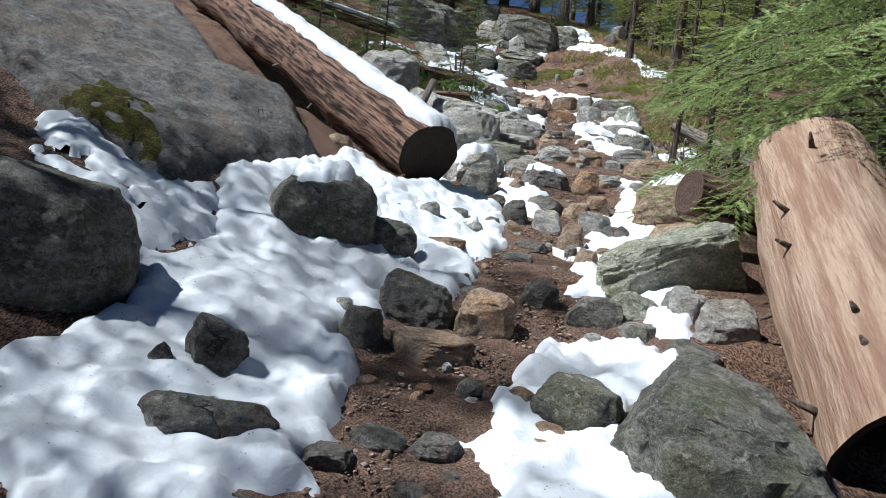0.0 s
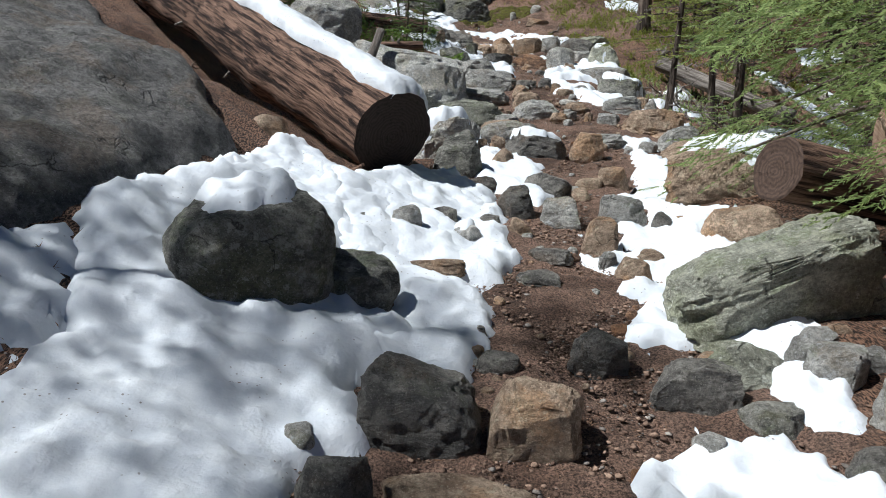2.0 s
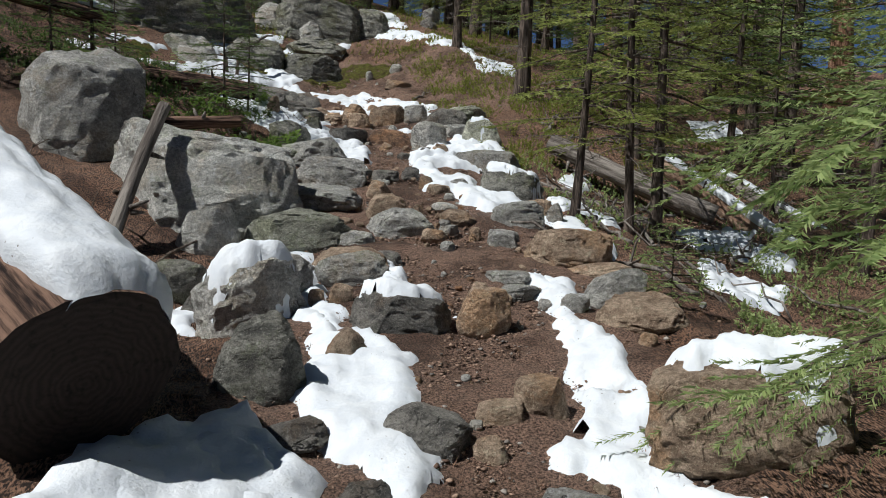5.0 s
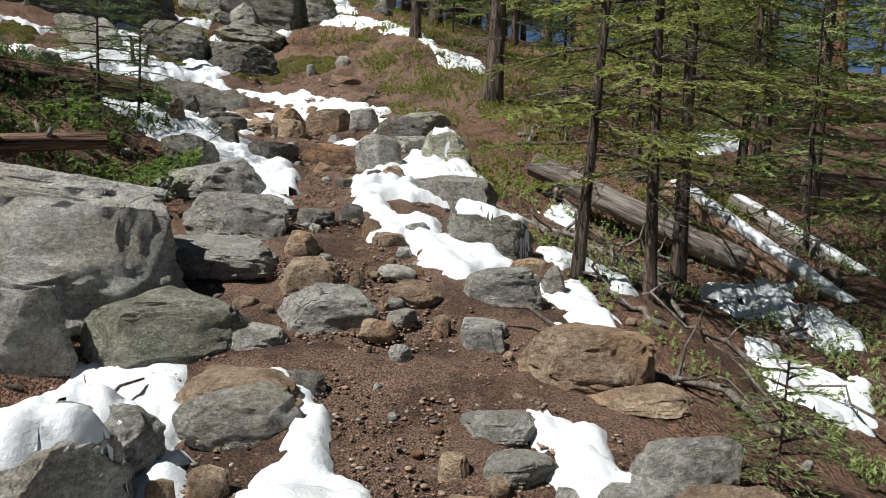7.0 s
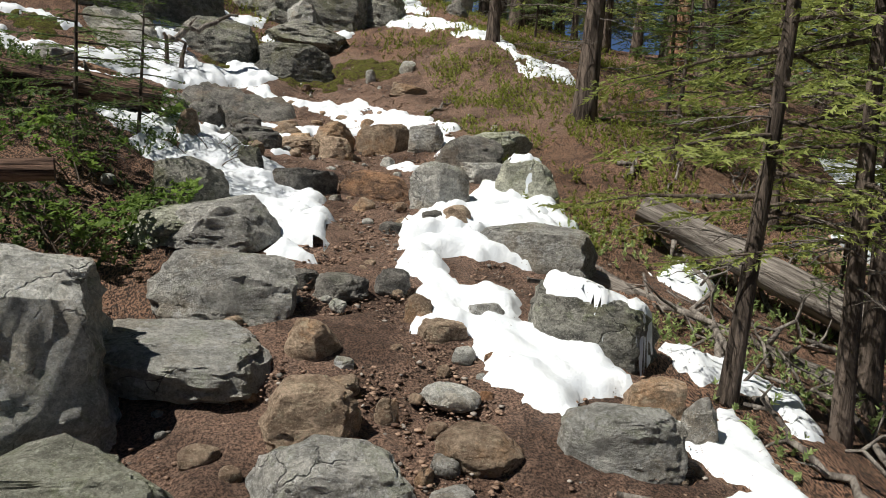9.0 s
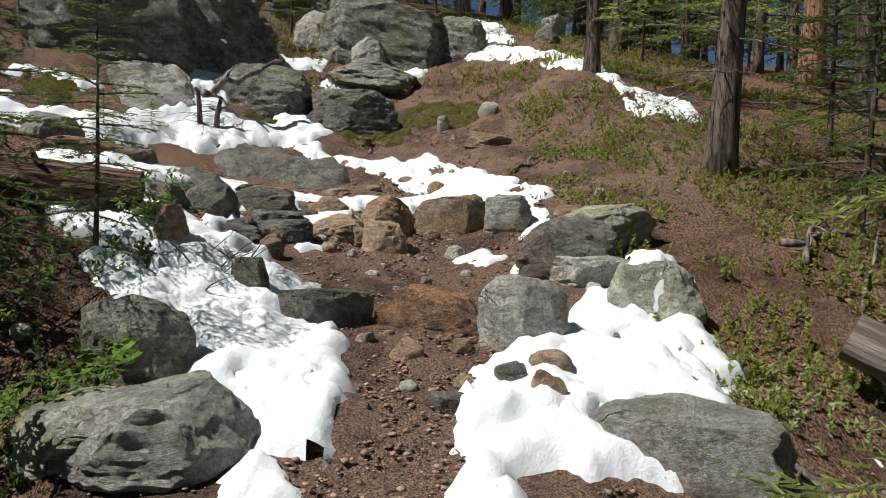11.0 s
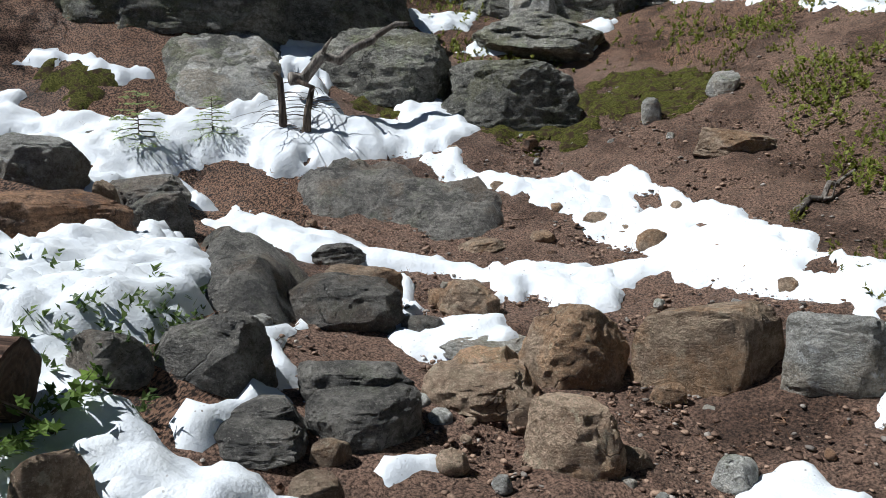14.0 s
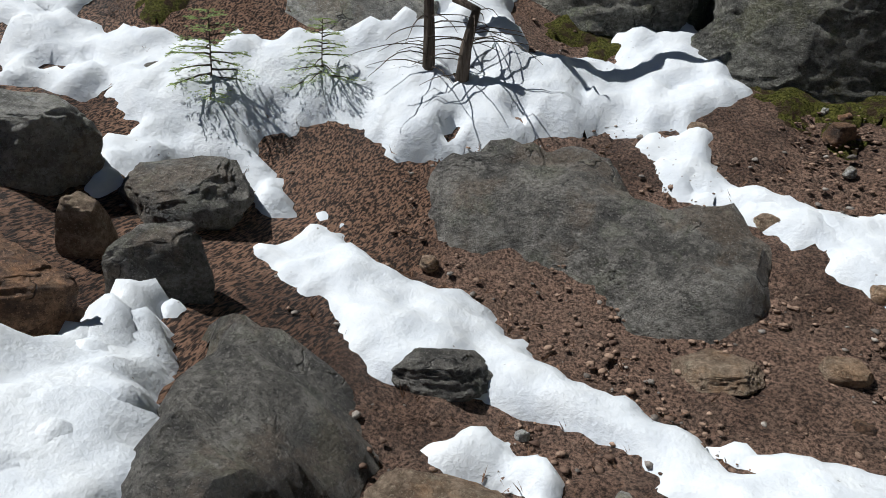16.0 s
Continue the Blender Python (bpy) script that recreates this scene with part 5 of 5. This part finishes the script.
# The taller trees on the brow; the last four, unseen, are added to shade the lower snow
brow = conifer("fir_tree", 12, 9.0, 0.125, 0.2, 1.5, 90, 20, 0.07, 18, FIR, BARK, "fir trunk with many dead twigs on the bank", dead=34)
plant(brow, [stand(4.66, 16.75, 0), stand(4.24, 19.45, 130, 0.75), stand(5.8, 23.5, 40, 1.2), stand(3.3, 26.0, 250, 1.25), stand(7.8, 19.5, 200, 1.1), stand(-7.0, 3.9, 90, 1.1), stand(-6.0, 1.2, 20, 1.0), stand(-6.8, 2.4, 150, 1.1), stand(-6.2, 0.2, 250, 1.0)])
old = conifer("old_pine_tree", 13, 15.0, 0.32, 0.3, 2.6, 80, 22, 0.12, 18, FIR, RED_BARK, "old pine with flaking orange bark", dead=16)
plant(old, [stand(15.3, 21.4, 0), stand(11.5, 27.0, 90, 0.9), stand(19.0, 15.0, 200)])

tall_a = conifer("spruce_tree", 14, 12.0, 0.14, 0.08, 1.9, 90, 18, 0.11, 13, FIR, BARK, "tall yellow green spruce", dead=12)
tall_b = conifer("spruce_tree", 15, 10.0, 0.12, 0.06, 1.7, 84, 18, 0.1, 13, FIR_BRIGHT, BARK, "tall green spruce with dense branches", dead=12)
young = conifer("young_spruce_tree", 16, 2.6, 0.03, 0.12, 0.65, 50, 16, 0.032, 24, FIR_SHADED, BARK, "young spruce beside the trail", dead=4)
rng_forest = random.Random(5)
places = {0: [], 1: []}
for k in range(88):
    right = rng_forest.random() < 0.6
    y = rng_forest.uniform(7, 44)
    x = np.interp(y, TRAIL_Y, TRAIL_X) + (rng_forest.uniform(5.0, 30) if right else -rng_forest.uniform(3.6, 24))
    if not right and x > -13 and y < 24 or right and y < 13 and x < 8:
        continue
    places[k % 2].append(stand(x, y, rng_forest.uniform(0, 360), rng_forest.uniform(0.6, 1.25)))
for k in range(26):
    x, y = rng_forest.uniform(-9, 9), rng_forest.uniform(24.5, 42)
    places[k % 2].append(stand(x, y, rng_forest.uniform(0, 360), rng_forest.uniform(0.6, 1.2)))
# Unseen trees behind the start, added to block part of the sky light
for k in range(22):
    a = rng_forest.uniform(0.55, 1.45) * math.pi * 1.2 + math.pi * 0.3
    x, y = 12 * math.cos(a) + rng_forest.uniform(-4, 4), -7 + 6 * math.sin(a)
    if y < -2:
        places[k % 2].append(stand(x, y, rng_forest.uniform(0, 360), rng_forest.uniform(0.8, 1.2)))
# More unseen trees far to the left, added to dim the sky's fill
for k in range(46):
    x, y = rng_forest.uniform(-31, -16.5), rng_forest.uniform(-12, 30)
    places[k % 2].append(stand(x, y, rng_forest.uniform(0, 360), rng_forest.uniform(0.7, 1.15)))
for k in range(40):
    x, y = rng_forest.uniform(-12, 16), rng_forest.uniform(28, 40)
    places[k % 2].append(stand(x, y, rng_forest.uniform(0, 360), rng_forest.uniform(0.8, 1.3)))
plant(tall_a, places[0])
plant(tall_b, places[1])
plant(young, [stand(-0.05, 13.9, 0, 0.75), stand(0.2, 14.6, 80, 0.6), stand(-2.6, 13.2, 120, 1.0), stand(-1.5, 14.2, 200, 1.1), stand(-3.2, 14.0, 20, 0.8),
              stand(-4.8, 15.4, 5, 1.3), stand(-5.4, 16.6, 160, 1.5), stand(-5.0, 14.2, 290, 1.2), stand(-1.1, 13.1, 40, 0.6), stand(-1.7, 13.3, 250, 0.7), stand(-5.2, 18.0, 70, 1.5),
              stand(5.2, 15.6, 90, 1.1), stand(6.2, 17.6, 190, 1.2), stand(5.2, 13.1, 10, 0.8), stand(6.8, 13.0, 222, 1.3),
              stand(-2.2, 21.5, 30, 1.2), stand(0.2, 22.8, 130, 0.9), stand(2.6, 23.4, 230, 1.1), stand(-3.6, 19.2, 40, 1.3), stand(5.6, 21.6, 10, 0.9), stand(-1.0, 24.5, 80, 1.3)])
# The fir whose boughs hang over the trail
hanging = conifer("fir_tree", 17, 5.6, 0.085, 0.17, 2.15, 96, 64, 0.04, 56, FIR_BRIGHT, BARK, "fir with long green boughs hanging over the trail", dead=60, hang=1.0, droop=0.75)
plant(hanging, [stand(3.42, 6.1, 25, 1.0, 0.1)])
seedling = conifer("fir_seedling", 18, 0.5, 0.008, 0.1, 0.28, 26, 10, 0.022, 16, FIR_BRIGHT, TWIG, "small bright green fir seedling", "seedling", dead=0)
plant(seedling, [stand(2.95, 9.08, 0, 1.1), stand(-0.93, 17.88, 50, 0.8), stand(-0.58, 18.21, 110, 0.6)])


# ---- loose stones, plants and sticks ----
def scatter_stones():
    """Fist-sized stones along the trail, one object each on a few shared meshes."""
    rng = random.Random(21)
    shapes = {}
    for k in range(10):
        tone = ("brown", "grey", "brown", "red", "pale")[k % 5]
        v, f = stone_shape(300 + k, 1.0, 0.8, 0.55, ("round", "angular")[k % 2], 3)
        data = mesh_of("small_stone", v, f)
        data.materials.append(ROCK[tone])
        shapes[k] = (data, tone)
    for k in range(290):
        y = rng.uniform(2.6, 19.3)
        x = float(np.interp(y, TRAIL_Y, TRAIL_X)) + rng.gauss(0, 0.75)
        data, tone = shapes[rng.randrange(10)]
        ob = new("stone", data)
        s = min(0.17, 0.045 * math.exp(rng.gauss(0, 0.5)) + 0.02)
        ob.matrix_world = pose(x, y, float(height(x, y)) - 0.005, rng.uniform(-12, 12), rng.uniform(-12, 12), rng.uniform(0, 360)) @ Matrix.Diagonal((s, s, s * rng.uniform(0.7, 1.1), 1))
        tagged(ob, {"brown": "small rusty brown stone on the trail", "grey": "small rough grey stone on the trail", "red": "small dark red stone on the trail", "pale": "small pale grey stone on the trail"}[tone], "stone", "small stones on the trail")


def gravel(name, count, material, seed, low, high, span, label):
    """Many pebbles in one mesh."""
    rng = np.random.RandomState(seed)
    y = rng.uniform(1.8, 20.0, count)
    x = np.interp(y, TRAIL_Y, TRAIL_X) + rng.normal(0, span, count)
    up = rng.rand(count) < ease((y - 15.5) / 1.5) * 0.6
    x = np.where(up, x + rng.uniform(-0.3, 2.4, count), x)
    base, faces = ball(1)
    size = low + (high - low) * rng.rand(count, 1) ** 4
    scale = size * rng.uniform(0.6, 1.15, (count, 3)) * (1, 1, 0.5)
    turn = rng.uniform(0, 2 * np.pi, count)
    v = base[None] * scale[:, None] * (1 + 0.3 * rng.normal(size=(count, len(base), 1)).clip(-1, 1))
    c, s = np.cos(turn)[:, None], np.sin(turn)[:, None]
    v = np.stack([v[..., 0] * c - v[..., 1] * s + x[:, None], v[..., 0] * s + v[..., 1] * c + y[:, None], v[..., 2] + height(x, y)[:, None] + size * 0.2], -1)
    tris = (np.array(faces)[None] + (np.arange(count) * len(base))[:, None, None]).reshape(-1, 3)
    tagged(part(name, mesh_fast(name, v.reshape(-1, 3), tris), material), label, "gravel", kind="stuff")


def island_material(name, dark, light):
    n = Nodes(name).world_coord()
    colour = n.mix(n.island(), dark, light)
    colour = n.mix(n.sum(n.step(n.noise(70, 5, 0.7), 0.45, 0.65), 0.5, "MULTIPLY"), colour, tuple(0.4 * c for c in dark))
    return n.done(colour, 0.8, n.noise(90, 4), 0.006, 0.7, 0.3)


def cover(name, spots, tall, leaves, leaf, wide, material, seed, label, lean=0.5):
    """Low plants at many spots, in one mesh."""
    rng = np.random.RandomState(seed)
    spots = np.asarray(spots)
    foot = np.stack([spots[:, 0], spots[:, 1], height(spots[:, 0], spots[:, 1]) - 0.01], -1)
    way = np.stack([rng.normal(0, lean, len(foot)), rng.normal(0, lean, len(foot)), np.ones(len(foot))], -1) * tall * rng.uniform(0.4, 1.2, (len(foot), 1))
    v, t = blades(foot, foot + way, leaves, leaf, wide, rng, 1.0)
    tagged(part(name, mesh_fast(name, v, t), material), label, "plant", kind="stuff")


def spots_in(rng, count, x0, x1, y0, y1, level=0.0, scale=1.2, seed=0.0):
    out = []
    while len(out) < count:
        x, y = rng.uniform(x0, x1), rng.uniform(y0, y1)
        if noise.fractal(Vector((x * scale, y * scale, seed)), 0.8, 2.1, 3) > level:
            out.append((x, y))
    return out


def shrub(x, y, stems, long, seed, name="currant_bush", leaves=9, label="leafy bush with thin brown stems and lobed leaves", size=0.035, way=None):
    """A bush of arching stems with lobed leaves."""
    rng = np.random.RandomState(seed)
    thing = new(name)
    thing.matrix_world = pose(x, y, float(height(x, y)))
    tagged(thing, label, "bush")
    wood, green = Heap(), Heap()
    for k in range(stems):
        a = rng.uniform(0, 2 * math.pi) if way is None else radians(way) + rng.normal(0, 0.7)
        w = np.array((math.cos(a), math.sin(a), rng.uniform(0.5, 1.4)))
        pts, s, e = bough(rng, (rng.normal(0, 0.08), rng.normal(0, 0.08), -0.02), w, long * rng.uniform(0.6, 1.15), leaves, 0.75, 0.16)
        v, f = tube(pts, np.linspace(0.006, 0.0015, len(pts)), 5, cap=False)
        wood.add(v, f)
        for p, q in zip(s, e):
            v, f = tube([p, q], [0.0018, 0.001], 3, cap=False)
            wood.add(v, f)
            for j in range(2):
                c = p + (q - p) * (1 - 0.4 * j)
                n = rng.normal(0, 0.5, 3) + (0, 0, 1.0)
                n /= np.linalg.norm(n)
                u = np.cross(n, rng.normal(size=3))
                u /= np.linalg.norm(u)
                t = np.cross(n, u)
                r = size * rng.uniform(0.6, 1.2)
                rim = [c + r * (u * math.cos(b) + t * math.sin(b)) * (1.0, 0.55)[i % 2] - n * r * 0.15 * (i % 2) for i, b in enumerate(np.linspace(0.3, 2 * math.pi - 0.3, 9))]
                green.add([c + n * r * 0.1] + rim, [(0, i, i + 1) for i in range(1, 9)])
    part("stem", wood.mesh("stem"), TWIG, thing)
    part("foliage", green.mesh("foliage", False), BUSH, thing)
    return thing


def stick(a, b, r, seed, material, label="dead grey branch on the ground", twigs=4, name="fallen_branch"):
    """A bent dead branch with a few twigs."""
    rng = np.random.RandomState(seed)
    a, b = np.array(a, float), np.array(b, float)
    n = 8
    pts = [a + (b - a) * i / n + rng.normal(0, 0.035, 3) * np.linalg.norm(b - a) * (0 < i < n) for i in range(n + 1)]
    heap = Heap()
    v, f = tube(pts, np.linspace(r, r * 0.35, n + 1), 8, 0.15, seed)
    heap.add(v, f)
    for k in range(twigs):
        i = rng.randint(1, n)
        w = rng.normal(size=3) + (0, 0, 0.3)
        w *= 0.22 * np.linalg.norm(b - a) / np.linalg.norm(w)
        v, f = tube([pts[i], pts[i] + w * 0.5 + rng.normal(0, 0.02, 3), pts[i] + w], [r * 0.45, r * 0.3, r * 0.1], 5, cap=False)
        heap.add(v, f)
    return tagged(part(name, heap.mesh(name), material), label, "branch")


def on_ground(x, y, up=0.02):
    return (x, y, float(height(x, y)) + up)


# The dead snag with two bent stems beside the upper trail
def snag():
    thing = new("dead_snag")
    thing.matrix_world = pose(-0.08, 18.45, float(height(-0.08, 18.45)) - 0.03)
    tagged(thing, "broken dead sapling with bare twigs in snow", "snag")
    rng = np.random.RandomState(3)
    for k, (x, lean, tall) in enumerate(((-0.09, -0.02, 0.46), (0.07, 0.05, 0.4))):
        pts = [np.array((x, 0, 0)), np.array((x + lean * 0.3, 0, tall * 0.5)), np.array((x + lean, 0.0, tall * 0.9)), np.array((x + lean + (-0.03, -0.1)[k], -0.02, tall))]
        heap, twigs = Heap(), Heap()
        v, f = tube(pts, [0.032, 0.026, 0.022, 0.018], 9, 0.15, k)
        heap.add(v, f)
        for j in range(16):
            p = pts[0] + (pts[2] - pts[0]) * rng.uniform(0.2, 1)
            a = rng.uniform(0, 2 * math.pi)
            q, s, e = bough(rng, p, (math.cos(a), math.sin(a), 0.2), rng.uniform(0.2, 0.5), 3, 0.9, 0.1)
            v, f = tube(q, np.linspace(0.004, 0.001, len(q)), 4, cap=False)
            twigs.add(v, f)
        part("dead_stem", heap.mesh("dead_stem"), TWIG, thing)
        tagged(part("dry_twig", twigs.mesh("dry_twig"), TWIG, thing), kind="stuff")


snag()
rng_small = random.Random(9)
scatter_stones()
GRIT = island_material("mixed_gravel", (0.09, 0.052, 0.036), (0.40, 0.27, 0.19))
GRIT_GREY = island_material("grey_gravel", (0.12, 0.10, 0.085), (0.42, 0.37, 0.32))
gravel("gravel", 46000, GRIT, 1, 0.003, 0.019, 0.6, "loose reddish brown gravel on the trail")
gravel("gravel", 9600, GRIT_GREY, 2, 0.003, 0.02, 0.8, "loose grey gravel beside the trail")

cover("ground_cover", spots_in(rng_small, 2600, 3.2, 7.5, 13.6, 20.5, 0.02), 0.13, 14, 0.028, 0.018, SHRUB, 5, "low yellow green ground plants on the bank")
cover("ground_cover", spots_in(rng_small, 900, 2.9, 5.2, 16.5, 22.0, 0.12, 1.2, 4.0), 0.06, 16, 0.02, 0.012, MOSS, 6, "mossy low ground plants on the brow")
cover("ground_cover", spots_in(rng_small, 1300, 3.3, 5.6, 16.0, 20.6, 0.1, 2.2, 11.0), 0.05, 16, 0.018, 0.011, SHRUB, 17, "sparse yellow green moss and plants on the red bank")
cover("ground_cover", spots_in(rng_small, 1500, -3.6, 0.5, 12.7, 16.0, -0.1), 0.14, 14, 0.03, 0.02, FIR_SHADED, 7, "green undergrowth, darkened in colour for the shade under the young trees")
cover("ground_cover", spots_in(rng_small, 500, -0.6, 3.0, 19.6, 22.5, 0.0), 0.05, 16, 0.02, 0.012, MOSS, 8, "mossy low plants below the outcrop")
cover("ground_cover", spots_in(rng_small, 2200, 3.3, 11.0, 8.5, 14.0, 0.08), 0.12, 12, 0.03, 0.018, FIR_BRIGHT, 9, "scattered green plants on the forest floor")
cover("needle_litter", spots_in(rng_small, 9000, -3.0, 7.0, 3.0, 20.0, -0.1), 0.015, 5, 0.04, 0.004, island_material("dry_needles", (0.1, 0.05, 0.03), (0.34, 0.2, 0.12)), 10, "dry brown needle litter on the ground", 3.0)

# The rough ground above the trail
for k in range(16):
    x, y, w = rng_small.uniform(-4.5, 5.5), rng_small.uniform(20.3, 26.5), rng_small.uniform(0.35, 1.2)
    rock(x, y, w, w * 0.8, w * rng_small.uniform(0.4, 0.7), rng_small.uniform(0, 360), ("moss", "grey", "dark")[k % 3], "angular", 400 + k, label="mossy grey stone on the slope above the trail")
cover("ground_cover", spots_in(rng_small, 1800, -6.0, 8.0, 20.2, 28.0, 0.05), 0.12, 14, 0.035, 0.022, SHRUB, 15, "low green plants on the upper slope")
cover("ground_cover", spots_in(rng_small, 1500, -6.0, 7.0, 20.0, 26.0, -0.05, 1.2, 7.0), 0.05, 16, 0.025, 0.016, MOSS, 16, "mossy cover on the upper slope")
shrub(0.42, 13.35, 6, 0.5, 41, way=30)
shrub(0.0, 13.75, 6, 0.45, 42)
shrub(0.1, 12.9, 10, 0.55, 43)
shrub(0.3, 15.05, 6, 0.35, 44, leaves=5)
shrub(-0.5, 13.4, 12, 0.7, 45)
for k in range(3):
    x, y = rng_small.uniform(0.5, 1.0), rng_small.uniform(13.2, 15.0)
    shrub(x, y, 7, 0.28, 60 + k, "dry_twig_tuft", 3, "tuft of thin dry twigs in the snow", 0.008)
for k in range(46):
    x, y = rng_small.uniform(3.2, 7.0), rng_small.uniform(9.0, 15.5)
    a, l = rng_small.uniform(0, math.pi), rng_small.uniform(0.5, 1.6)
    stick(on_ground(x, y), on_ground(x + l * math.cos(a), y + l * math.sin(a), 0.12), rng_small.uniform(0.008, 0.03), k, GREY_WOOD)
for k in range(16):
    x, y = rng_small.uniform(-3.0, 0.3), rng_small.uniform(9.2, 14.5)
    a, l = rng_small.uniform(0, math.pi), rng_small.uniform(0.4, 1.2)
    stick(on_ground(x, y), on_ground(x + l * math.cos(a), y + l * math.sin(a), 0.1), rng_small.uniform(0.006, 0.02), 50 + k, TWIG, "thin brown branch on the forest floor")
stick((-0.2, 18.7, 4.3), (0.62, 19.0, 4.72), 0.05, 90, GREY_WOOD, "thick bent root under snow", 1, "bent_root")
stick(on_ground(2.95, 17.4), on_ground(3.35, 17.75, 0.04), 0.022, 91, GREY_WOOD, "bare root in the red bank", 1, "bent_root")
stick((-0.62, 7.12, 1.3), (-0.45, 7.1, 1.42), 0.03, 92, LOG_WOOD, "short broken branch stub beside the log", 3)
